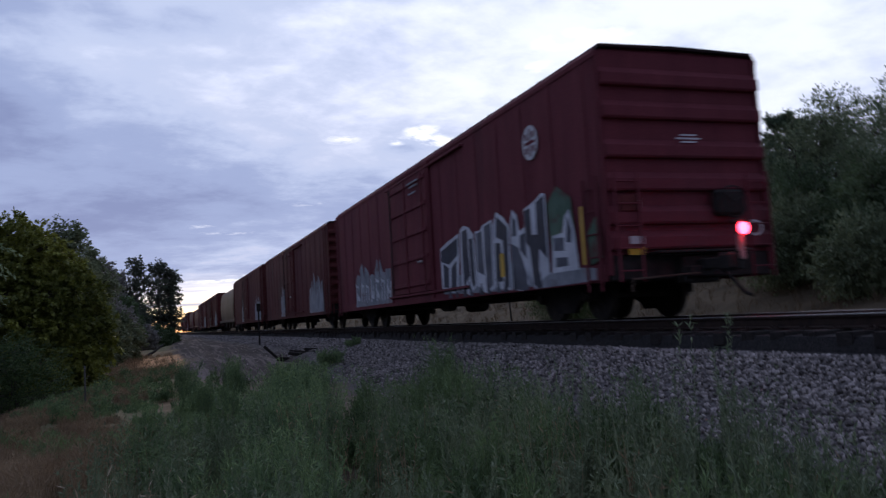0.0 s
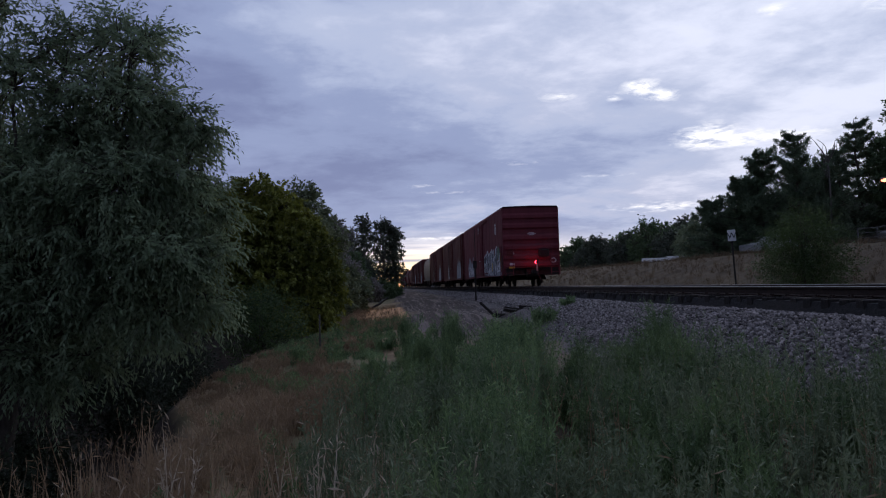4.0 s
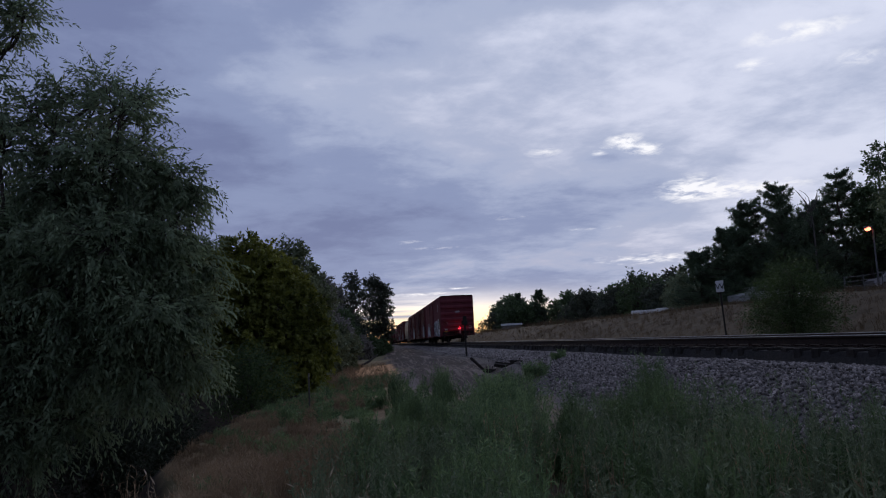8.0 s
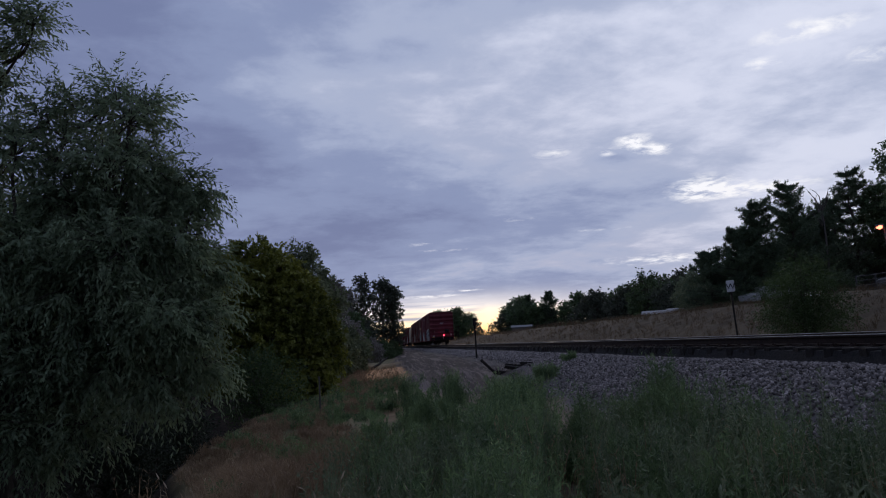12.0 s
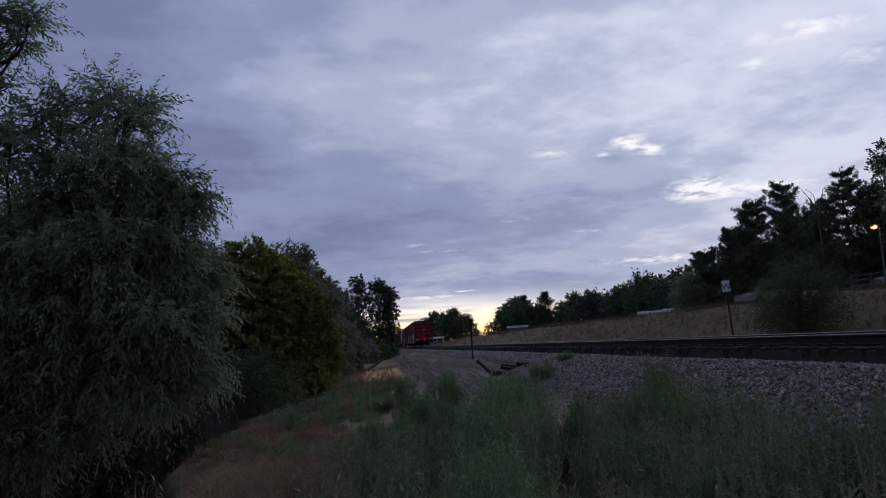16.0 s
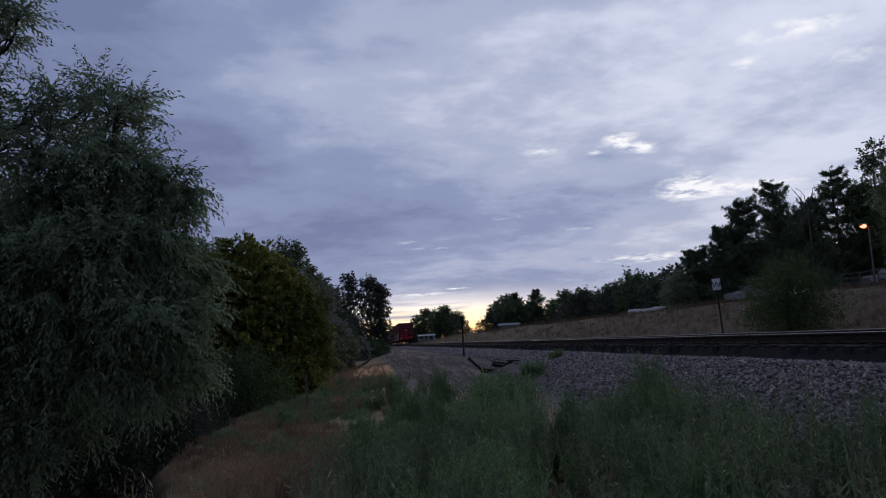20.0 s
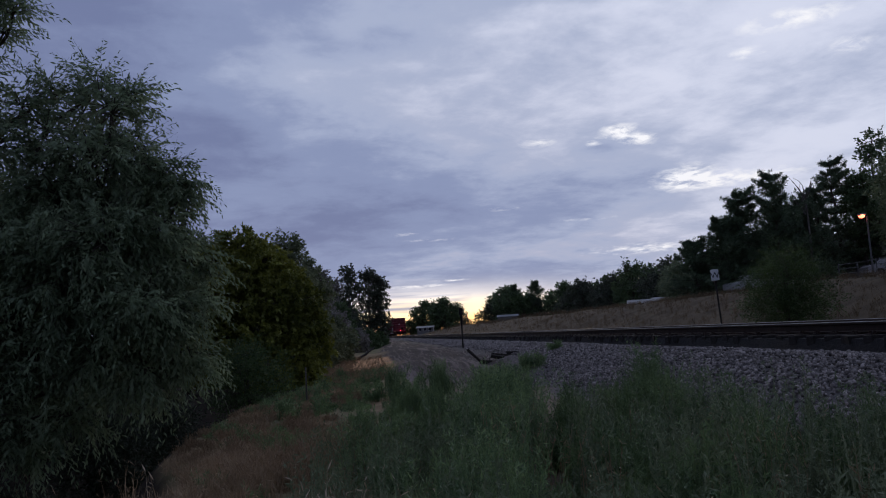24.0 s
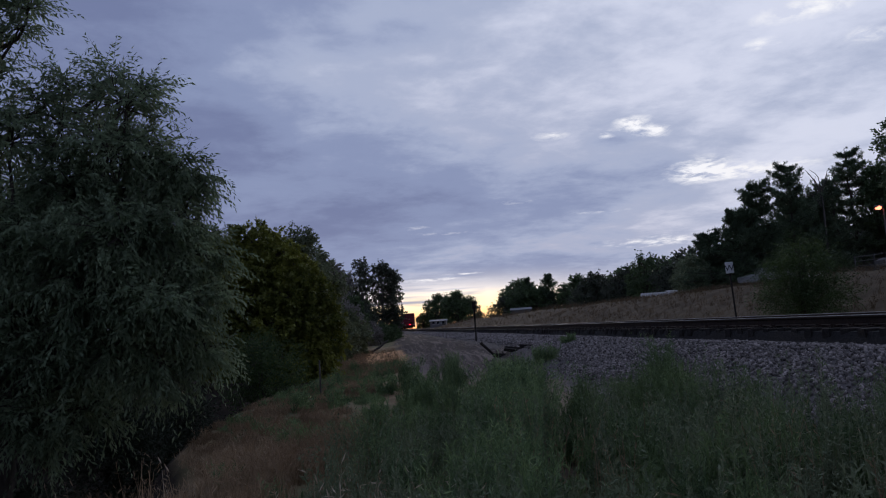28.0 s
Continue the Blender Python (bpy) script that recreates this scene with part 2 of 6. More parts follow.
# ---- materials ----
def surface(name, a, b, scale=3.0, rough=0.8, metal=0.0, bump=0.2, fine=40.0, stain=None, stain_scale=0.8, stain_cut=0.55,
            islands=0.0, spec=0.3, streak=None, coords="Object"):
    m = bpy.data.materials.new(name)
    m.use_nodes = True
    nt = m.node_tree
    N, L = nt.nodes.new, nt.links.new
    bs = nt.nodes["Principled BSDF"]
    tc = N("ShaderNodeTexCoord")
    co = tc.outputs[coords]
    if streak:
        mp = N("ShaderNodeMapping")
        mp.inputs["Scale"].default_value = streak
        L(co, mp.inputs[0])
        streaked = mp.outputs[0]
    else:
        streaked = co

    def nz(c, s, d=4):
        n = N("ShaderNodeTexNoise")
        n.inputs["Scale"].default_value, n.inputs["Detail"].default_value = s, d
        n.inputs["Roughness"].default_value = 0.6
        L(c, n.inputs[0])
        return n.outputs[0]

    def mix(f, p, q, mode="MIX"):
        n = N("ShaderNodeMix")
        n.data_type, n.blend_type = "RGBA", mode
        for s, v in ((n.inputs[0], f), (n.inputs[6], p), (n.inputs[7], q)):
            if hasattr(v, "is_output"):
                L(v, s)
            else:
                s.default_value = v if isinstance(v, float) else (*v, 1)
        return n.outputs[2]

    def steep(v, lo, hi):
        n = N("ShaderNodeMapRange")
        n.inputs[1].default_value, n.inputs[2].default_value = lo, hi
        L(v, n.inputs[0])
        return n.outputs[0]

    col = mix(steep(nz(streaked, scale), 0.3, 0.7), a, b)
    grain = nz(co, fine, 3)
    col = mix(steep(grain, 0.3, 0.75), mix(1.0, col, (0.72, 0.72, 0.72), "MULTIPLY"), col)
    if stain:
        col = mix(steep(nz(streaked, stain_scale, 6), stain_cut, stain_cut + 0.14), col, stain)
    if islands:
        g = N("ShaderNodeNewGeometry")
        hv = N("ShaderNodeHueSaturation")
        hv.inputs["Value"].default_value = 1.0
        L(steep(g.outputs["Random Per Island"], 0.0, 1.0), hv.inputs["Fac"])
        k = N("ShaderNodeMapRange")
        k.inputs[3].default_value, k.inputs[4].default_value = 1 - islands, 1 + islands
        L(g.outputs["Random Per Island"], k.inputs[0])
        L(k.outputs[0], hv.inputs["Value"])
        hv.inputs["Fac"].default_value = 1.0
        for l in list(hv.inputs["Fac"].links):
            nt.links.remove(l)
        L(col, hv.inputs["Color"])
        col = hv.outputs[0]
    L(col, bs.inputs["Base Color"])
    bs.inputs["Metallic"].default_value = metal
    bs.inputs["Specular IOR Level"].default_value = spec
    r = N("ShaderNodeMapRange")
    r.inputs[3].default_value, r.inputs[4].default_value = max(0.05, rough - 0.12), min(1.0, rough + 0.12)
    L(nz(co, scale * 2.7), r.inputs[0])
    L(r.outputs[0], bs.inputs["Roughness"])
    if bump:
        bp = N("ShaderNodeBump")
        bp.inputs["Strength"].default_value, bp.inputs["Distance"].default_value = bump, 0.02
        L(grain, bp.inputs["Height"])
        L(bp.outputs[0], bs.inputs["Normal"])
    return m


def leaf(name, a, b, trans=0.35, patch=0.6):
    """Leaves: two greens that vary from leaf to leaf and over the crown, and let some light through."""
    m = bpy.data.materials.new(name)
    m.use_nodes = True
    nt = m.node_tree
    nt.nodes.clear()
    N, L = nt.nodes.new, nt.links.new
    g, tc = N("ShaderNodeNewGeometry"), N("ShaderNodeTexCoord")
    nz = N("ShaderNodeTexNoise")
    nz.inputs["Scale"].default_value, nz.inputs["Detail"].default_value = patch, 3
    L(tc.outputs["Object"], nz.inputs[0])
    add = N("ShaderNodeMath")
    add.operation = "MULTIPLY_ADD"
    L(g.outputs["Random Per Island"], add.inputs[0])
    add.inputs[1].default_value = 0.55
    mr = N("ShaderNodeMapRange")
    mr.inputs[1].default_value, mr.inputs[2].default_value, mr.inputs[3].default_value, mr.inputs[4].default_value = 0.35, 0.65, -0.1, 0.5
    L(nz.outputs[0], mr.inputs[0])
    L(mr.outputs[0], add.inputs[2])
    mix = N("ShaderNodeMix")
    mix.data_type = "RGBA"
    L(add.outputs[0], mix.inputs[0])
    mix.inputs[6].default_value, mix.inputs[7].default_value = (*a, 1), (*b, 1)
    d, t, s = N("ShaderNodeBsdfPrincipled"), N("ShaderNodeBsdfTranslucent"), N("ShaderNodeMixShader")
    d.inputs["Roughness"].default_value, d.inputs["Specular IOR Level"].default_value = 0.55, 0.3
    L(mix.outputs[2], d.inputs["Base Color"]), L(mix.outputs[2], t.inputs[0])
    s.inputs[0].default_value = trans
    L(d.outputs[0], s.inputs[1]), L(t.outputs[0], s.inputs[2])
    out = N("ShaderNodeOutputMaterial")
    L(s.outputs[0], out.inputs[0])
    return m


def glowing(name, colour, strength):
    m = bpy.data.materials.new(name)
    m.use_nodes = True
    bs = m.node_tree.nodes["Principled BSDF"]
    bs.inputs["Base Color"].default_value = (*colour, 1)
    bs.inputs["Emission Color"].default_value = (*colour, 1)
    bs.inputs["Emission Strength"].default_value = strength
    return m


def ground_material():
    """Bare soil, dry grass thatch, gravel spill and packed wheel tracks, by where they lie."""
    m = bpy.data.materials.new("ground_cover")
    m.use_nodes = True
    nt = m.node_tree
    N, L = nt.nodes.new, nt.links.new
    bs = nt.nodes["Principled BSDF"]
    tc = N("ShaderNodeTexCoord")

    def nz(s, d=5, c=None):
        n = N("ShaderNodeTexNoise")
        n.inputs["Scale"].default_value, n.inputs["Detail"].default_value = s, d
        L(c or tc.outputs["Object"], n.inputs[0])
        return n.outputs[0]

    def mix(f, p, q):
        n = N("ShaderNodeMix")
        n.data_type = "RGBA"
        L(f, n.inputs[0])
        for s, v in ((n.inputs[6], p), (n.inputs[7], q)):
            if hasattr(v, "is_output"):
                L(v, s)
            else:
                s.default_value = (*v, 1)
        return n.outputs[2]

    def mr(v, lo, hi):
        n = N("ShaderNodeMapRange")
        n.inputs[1].default_value, n.inputs[2].default_value = lo, hi
        L(v, n.inputs[0])
        return n.outputs[0]

    def attr(name):
        n = N("ShaderNodeAttribute")
        n.attribute_name = name
        return n.outputs["Fac"]

    def add(a, b, k):
        n = N("ShaderNodeMath")
        n.operation = "MULTIPLY_ADD"
        L(b, n.inputs[0])
        n.inputs[1].default_value = k
        L(a, n.inputs[2])
        return n.outputs[0]

    soil = mix(mr(nz(2.0), 0.35, 0.7), (0.10, 0.075, 0.052), (0.17, 0.13, 0.092))
    dry = mix(mr(nz(1.1), 0.35, 0.65), (0.20, 0.135, 0.075), (0.33, 0.235, 0.14))
    dry = mix(mr(nz(0.22), 0.42, 0.62), dry, (0.12, 0.12, 0.06))
    grit = mix(mr(nz(26.0, 3), 0.35, 0.7), (0.058, 0.052, 0.050), (0.150, 0.137, 0.132))
    ruts = N("ShaderNodeMapping")
    ruts.inputs["Rotation"].default_value, ruts.inputs["Scale"].default_value = (0, 0, radians(5)), (4.2, 0.07, 1)
    L(tc.outputs["Object"], ruts.inputs[0])
    packed = mix(mr(nz(14.0, 4), 0.3, 0.7), (0.032, 0.026, 0.024), (0.066, 0.053, 0.049))
    packed = mix(mr(nz(1.0, 3, ruts.outputs[0]), 0.53, 0.60), packed, (0.150, 0.124, 0.113))
    c = mix(mr(add(attr("thatch"), nz(1.7), 0.5), 0.55, 0.85), soil, dry)
    bank = mix(mr(nz(0.8), 0.35, 0.65), (0.062, 0.047, 0.030), (0.115, 0.088, 0.055))
    c = mix(attr("bank"), c, bank)
    # leaf litter past the crest, with the hollow's shade put into its colour
    shaded_litter = mix(mr(nz(5.0), 0.35, 0.65), (0.022, 0.016, 0.011), (0.050, 0.037, 0.025))
    c = mix(mr(add(attr("shaded_litter"), nz(1.9), 0.4), 0.55, 0.85), c, shaded_litter)
    c = mix(mr(add(attr("packed"), nz(2.3), 0.5), 0.6, 0.9), c, packed)
    c = mix(mr(add(attr("gravel"), nz(3.1), 0.4), 0.55, 0.8), c, grit)
    c = mix(mr(add(attr("tan"), nz(1.3), 0.6), 0.55, 0.85), c, (0.60, 0.34, 0.165))
    L(c, bs.inputs["Base Color"])
    bs.inputs["Roughness"].default_value = 0.95
    bs.inputs["Specular IOR Level"].default_value = 0.15
    bp = N("ShaderNodeBump")
    bp.inputs["Strength"].default_value, bp.inputs["Distance"].default_value = 0.6, 0.04
    L(nz(18.0, 6), bp.inputs["Height"])
    L(bp.outputs[0], bs.inputs["Normal"])
    return m


GROUND = ground_material()
STONE = surface("ballast_stone", (0.142, 0.124, 0.116), (0.325, 0.285, 0.262), 6.0, 0.9, bump=0.4, fine=60, islands=0.72)
TIE_WOOD = surface("creosoted_wood", (0.012, 0.010, 0.009), (0.034, 0.027, 0.023), 4.0, 0.9, bump=0.6, fine=25, streak=(1, 14, 14))
RAIL_SIDE = surface("rusty_rail", (0.022, 0.014, 0.011), (0.048, 0.028, 0.020), 8.0, 0.85, metal=0.2, fine=90)
RAIL_TOP = surface("polished_rail", (0.24, 0.23, 0.23), (0.34, 0.33, 0.33), 3.0, 0.5, metal=1.0, bump=0.03)
BARK = surface("bark", (0.045, 0.036, 0.028), (0.10, 0.082, 0.065), 6.0, 0.95, bump=0.9, fine=22, streak=(3, 3, 0.6))
PALE_BARK = surface("grey_bark", (0.09, 0.082, 0.072), (0.17, 0.155, 0.14), 6.0, 0.95, bump=0.7, fine=22, streak=(3, 3, 0.6))
WILLOW_LEAF = leaf("willow_leaf", (0.085, 0.122, 0.066), (0.305, 0.385, 0.228), 0.48, 1.2)
MAPLE_LEAF = leaf("boxelder_leaf", (0.062, 0.080, 0.016), (0.280, 0.285, 0.050), 0.3, 0.45)
DARK_LEAF = leaf("dark_leaf", (0.044, 0.072, 0.032), (0.125, 0.178, 0.078), 0.3, 0.4)
COTTON_LEAF = leaf("cottonwood_leaf", (0.042, 0.052, 0.036), (0.105, 0.118, 0.080), 0.3, 0.4)
PINE_LEAF = leaf("pine_needles", (0.054, 0.082, 0.050), (0.150, 0.205, 0.112), 0.12, 0.6)
# near-black green: the deep shade under the willow is put into this leaf
SHADED_SCRUB = leaf("shaded_scrub_leaf", (0.014, 0.020, 0.010), (0.042, 0.055, 0.028), 0.2, 0.6)
BANK_LEAF = leaf("bank_tree_leaf", (0.082, 0.108, 0.056), (0.245, 0.290, 0.155), 0.3, 0.5)
SHRUB_LEAF = leaf("green_shrub_leaf", (0.036, 0.064, 0.022), (0.108, 0.158, 0.052), 0.35, 0.8)
WEED_LEAF = leaf("weed_leaf", (0.054, 0.100, 0.045), (0.250, 0.345, 0.150), 0.3, 1.9)
TALL_WEED = leaf("dark_weed_leaf", (0.041, 0.078, 0.033), (0.205, 0.285, 0.118), 0.3, 1.7)
SAGE_LEAF = leaf("sage_leaf", (0.090, 0.126, 0.068), (0.220, 0.256, 0.146), 0.25, 0.6)
BANK_GRASS = leaf("bank_grass_blade", (0.074, 0.052, 0.028), (0.185, 0.128, 0.070), 0.2, 0.35)
GREY_LEAF = leaf("dull_grey_leaf", (0.135, 0.128, 0.118), (0.300, 0.285, 0.255), 0.3, 0.5)
SOFT_LEAF = leaf("soft_green_leaf", (0.085, 0.105, 0.055), (0.220, 0.250, 0.135), 0.3, 0.5)
PALE_STALK = leaf("bleached_stalk", (0.34, 0.27, 0.19), (0.56, 0.47, 0.35), 0.2, 0.7)
DRY_GRASS = leaf("dry_grass_blade", (0.150, 0.098, 0.056), (0.400, 0.285, 0.175), 0.25, 0.7)


# ---- ground: one sheet to the horizon ----
def axis(lo, hi, step, reach):
    mid = np.arange(lo, hi + 1e-6, step)
    out, s, grow = [], step, 1.22
    right, left = [hi], [lo]
    while right[-1] < reach:
        s *= grow
        right.append(right[-1] + s)
        left.append(left[-1] - s)
    return np.array(left[:0:-1] + list(mid) + right[1:])


def make_ground():
    xs, ys = axis(-10, 26, 0.3, 2600), axis(-6, 64, 0.4, 2600)
    X, Y = np.meshgrid(xs, ys)
    Z = ground_height(X, Y)
    nx, ny = len(xs), len(ys)
    verts = np.stack([X, Y, Z], -1).reshape(-1, 3)
    i = (np.arange(ny - 1)[:, None] * nx + np.arange(nx - 1)[None]).ravel()
    me = mesh_object("ground", verts, np.stack([i, i + 1, i + nx + 1, i + nx], 1), GROUND, True)
    x, y = verts[:, 0], verts[:, 1]
    gravel = (smooth(2.6, 4.4, x + 0.5 * wave(x, y, 0.6, 3.0) - 1.2 * smooth(14, 28, y)) * (1 - smooth(11.0, 12.6, x)))
    packed = smooth(0.2, 2.2, x - 0.5 * wave(x, y, 0.2, 5.0)) * (1 - smooth(5.2, 6.4, x)) * smooth(16, 26, y)
    thatch = np.clip(1 - smooth(-0.5, 2.0, x + 0.8 * wave(x, y, 0.35, 7.0)) + smooth(11.5, 13.5, x), 0, 1)
    tan = 1.3 * np.exp(-((x + 0.3) / 1.3) ** 4 - ((y - 48) / 13) ** 4) + 0.22 * np.exp(-((x + 1.5) / 0.8) ** 2) * (wave(x, y, 0.45, 9.0) > 0.15) * smooth(5, 8, y) * (1 - smooth(30, 38, y))
    for name, v in (("tan", tan), ("gravel", gravel), ("packed", packed), ("thatch", thatch), ("bank", smooth(11.5, 13.5, x)), ("shaded_litter", smooth(-0.2, 0.7, crest(y) - x))):
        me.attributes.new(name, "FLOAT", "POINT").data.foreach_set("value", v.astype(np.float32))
    return tagged(new("ground", me), "dry grassy ground with bare soil beside the embankment", "ground", kind="structure")


make_ground()


# ---- the track ----
def make_track():
    track = thing("railway_track", "single railway track on dark wooden ties and grey ballast", "railway track", (TRACK, 0, 0), kind="structure")
    y0, y1 = -40.0, 700.0
    for s in (-1, 1):
        c = s * (GAUGE / 2 + 0.037)
        bm = B()
        along_line(bm, [(c - 0.07, -0.172), (c + 0.07, -0.172), (c + 0.07, -0.160), (c + 0.012, -0.145), (c + 0.009, -0.050), (c + 0.036, -0.040),
                   (c + 0.037, -0.012), (c - 0.037, -0.012), (c - 0.036, -0.040), (c - 0.009, -0.050), (c - 0.012, -0.145), (c - 0.07, -0.160)], y0, y1)
        rail = part("rail", bm, RAIL_SIDE, track, "rust-brown steel rail")
        bm = B()
        along_line(bm, [(c - 0.034, -0.012), (c + 0.034, -0.012), (c + 0.033, -0.003), (c + 0.022, 0.0), (c - 0.022, 0.0), (c - 0.033, -0.003)], y0, y1)
        part("running_surface", bm, RAIL_TOP, rail, "shiny worn top of the rail")
    # ties, each a little askew
    kinds = []
    for k in range(4):
        bm = B()
        box(bm, -1.3, 1.3, -0.115, 0.115, -0.178, 0.0, 0.012)
        for v in bm.verts:
            v.co += Vector((random.uniform(-0.02, 0.02), random.uniform(-0.008, 0.008), random.uniform(-0.008, 0.004)))
        me = bpy.data.meshes.new("tie")
        bmesh.ops.recalc_face_normals(bm, faces=bm.faces)
        bm.to_mesh(me)
        bm.free()
        me.materials.append(TIE_WOOD)
        kinds.append(me)
    pb = B()
    for s in (-1, 1):
        c = s * (GAUGE / 2 + 0.037)
        box(pb, c - 0.17, c + 0.17, -0.095, 0.095, 0.0, 0.016)
        for dx in (-0.09, 0.09):
            box(pb, c + dx - 0.014, c + dx + 0.014, 0.03, 0.06, 0.016, 0.045)
            box(pb, c + dx - 0.014, c + dx + 0.014, -0.06, -0.03, 0.016, 0.045)
    plate = bpy.data.meshes.new("tie_plate")
    pb.to_mesh(plate)
    pb.free()
    plate.materials.append(RAIL_SIDE)
    y = -3.0
    n = 0
    while y < 72:
        tie = part("tie", kinds[n % 4], None, track)
        tie.matrix_basis = pose(random.uniform(-0.05, 0.05) - float(bend(y)), y, -0.19 + random.uniform(-0.006, 0.006), 0, random.uniform(-0.3, 0.3), random.uniform(-1.2, 1.2))
        if y < 45:
            part("tie_plate", plate, None, tie).matrix_basis = pose(0, 0, 0.001)
        y += 0.52 + random.uniform(-0.03, 0.03)
        n += 1
    bm = B()
    while y < 420:
        c = -float(bend(y))
        box(bm, c - 1.3, c + 1.3, y - 0.11, y + 0.11, -0.37, -0.19)
        y += 0.53
    tagged(part("far_ties", bm, TIE_WOOD, track), kind="stuff")
    # bed of ballast under and between the ties, its shade put into a near-black colour
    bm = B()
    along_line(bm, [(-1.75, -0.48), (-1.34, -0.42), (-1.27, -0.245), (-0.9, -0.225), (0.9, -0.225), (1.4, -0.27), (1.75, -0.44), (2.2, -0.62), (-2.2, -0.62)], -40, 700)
    part("ballast_bed", bm, surface("shaded_ballast", (0.010, 0.009, 0.009), (0.032, 0.029, 0.028), 18, 0.95, bump=0.9, fine=30), track, "stone between the ties, coloured near-black as in shade")


def rock_shapes(count):
    """A few broken stones: squashed, cut icosahedra, 20 faces each."""
    out = []
    for k in range(count):
        bm = B()
        bmesh.ops.create_icosphere(bm, subdivisions=1, radius=1.0)
        for v in bm.verts:
            v.co *= random.uniform(0.62, 1.15)
        vs = np.array([v.co for v in bm.verts]) * (1.0, random.uniform(0.6, 0.95), random.uniform(0.5, 0.8))
        fs = np.array([[v.index for v in f.verts] for f in bm.faces])
        bm.free()
        out.append((vs, fs))
    return out


def rotations(n, r):
    q = r.randn(n, 4)
    q /= np.linalg.norm(q, axis=1)[:, None]
    w, x, y, z = q.T
    return np.stack([np.stack([1 - 2 * (y * y + z * z), 2 * (x * y - z * w), 2 * (x * z + y * w)], 1),
                     np.stack([2 * (x * y + z * w), 1 - 2 * (x * x + z * z), 2 * (y * z - x * w)], 1),
                     np.stack([2 * (x * z - y * w), 2 * (y * z + x * w), 1 - 2 * (x * x + y * y)], 1)], 1)


def scatter_stones(name, label, pts, size):
    shapes = rock_shapes(8)
    V, F, off = [], [], 0
    pick = rng.randint(0, len(shapes), len(pts))
    R = rotations(len(pts), rng)
    for k, (vs, fs) in enumerate(shapes):
        s = pick == k
        n = s.sum()
        v = np.einsum("nij,vj->nvi", R[s], vs) * size[s][:, None, None] + pts[s][:, None]
        f = fs[None] + (np.arange(n) * len(vs))[:, None, None] + off
        V.append(v.reshape(-1, 3))
        F.append(f.reshape(-1, 3))
        off += n * len(vs)
    me = mesh_object(name, np.concatenate(V), np.concatenate(F), STONE)
    return tagged(new(name, me), label, "gravel", kind="stuff")


def make_ballast():
    # shoulder facing the camera: thick close by, thinner far off
    n = 42000
    y = 3 + 52 * rng.rand(n) ** 1.8
    x = 3.9 + 3.2 * rng.rand(n) ** 0.8
    keep = rng.rand(n) < smooth(3.6, 4.6, x + 0.4 * wave(x, y, 0.9, 2.0) - 1.3 * smooth(16, 28, y))
    x, y = x[keep], y[keep]
    z = ground_height(x, y) + 0.008 + 0.02 * rng.rand(len(x))
    scatter_stones("ballast_stones", "loose crushed grey ballast stones on the embankment", np.stack([x, y, z], 1), (0.014 + 0.024 * rng.rand(len(x)) ** 1.5) * (1 + 0.02 * y))
    n = 15000
    y = 50 + 110 * rng.rand(n) ** 1.3
    x = 5.0 + 2.1 * rng.rand(n)
    scatter_stones("ballast_stones", "far ballast stones along the embankment", np.stack([x, y, ground_height(x, y) + 0.02 * rng.rand(n)], 1), 0.03 + 0.06 * rng.rand(n) ** 1.5)
    n = 5000
    x, y = 0.5 + 5.5 * rng.rand(n), 14 + 40 * rng.rand(n)
    z = ground_height(x, y)
    scatter_stones("scattered_stones", "small stones strewn on packed dirt", np.stack([x, y, z], 1), 0.012 + 0.028 * rng.rand(n) ** 2)


make_track()
make_ballast()


# ---- plants ----
def unit(v):
    return v / (np.linalg.norm(v, axis=-1, keepdims=True) + 1e-9)


def blades(pos, along, length, width, r, fold=0.25):
    """Leaves as pointed four-cornered blades; arrays of places, directions, lengths and widths."""
    n = len(pos)
    along = unit(along)
    side = unit(np.cross(along, unit(r.randn(n, 3))))
    nrm = np.cross(along, side)
    L, W = length[:, None], width[:, None]
    mid = pos + along * L * 0.45 + nrm * W * fold
    v = np.stack([pos, mid + side * W * 0.5, pos + along * L - nrm * W * fold * 0.5, mid - side * W * 0.5], 1).reshape(-1, 3)
    return v, np.arange(n * 4).reshape(n, 4)


def tubes(paths, seg=6):
    """Tapered branches: each path is a list of (x, y, z, radius)."""
    V, F, off = [], [], 0
    ang = np.linspace(0, 2 * np.pi, seg, endpoint=False)
    for p in paths:
        p = np.asarray(p, float)
        c, rad = p[:, :3], p[:, 3]
        d = unit(np.gradient(c, axis=0))
        ref = np.where(np.abs(d[:, 2:3]) > 0.9, np.array([[1.0, 0, 0]]), np.array([[0, 0, 1.0]]))
        a = unit(np.cross(d, ref))
        b = np.cross(d, a)
        ring = c[:, None] + rad[:, None, None] * (np.cos(ang)[None, :, None] * a[:, None] + np.sin(ang)[None, :, None] * b[:, None])
        k = len(p)
        V.append(ring.reshape(-1, 3))
        i = np.arange(k - 1)[:, None] * seg
        j = np.arange(seg)[None]
        F.append(np.stack([i + j, i + (j + 1) % seg, i + seg + (j + 1) % seg, i + seg + j], -1).reshape(-1, 4) + off)
        off += k * seg
    return np.concatenate(V), np.concatenate(F)


def bent(a, b, r0, r1, r, bow=0.12, n=5):
    a, b = np.asarray(a, float), np.asarray(b, float)
    t = np.linspace(0, 1, n)[:, None]
    off = r.randn(3) * bow * np.linalg.norm(b - a)
    c = a + (b - a) * t + off * (t * (1 - t) * 4) * 0.5 + r.randn(n, 3) * 0.012 * np.linalg.norm(b - a) * (t * (1 - t) * 4)
    return np.concatenate([c, r0 + (r1 - r0) * t], 1)


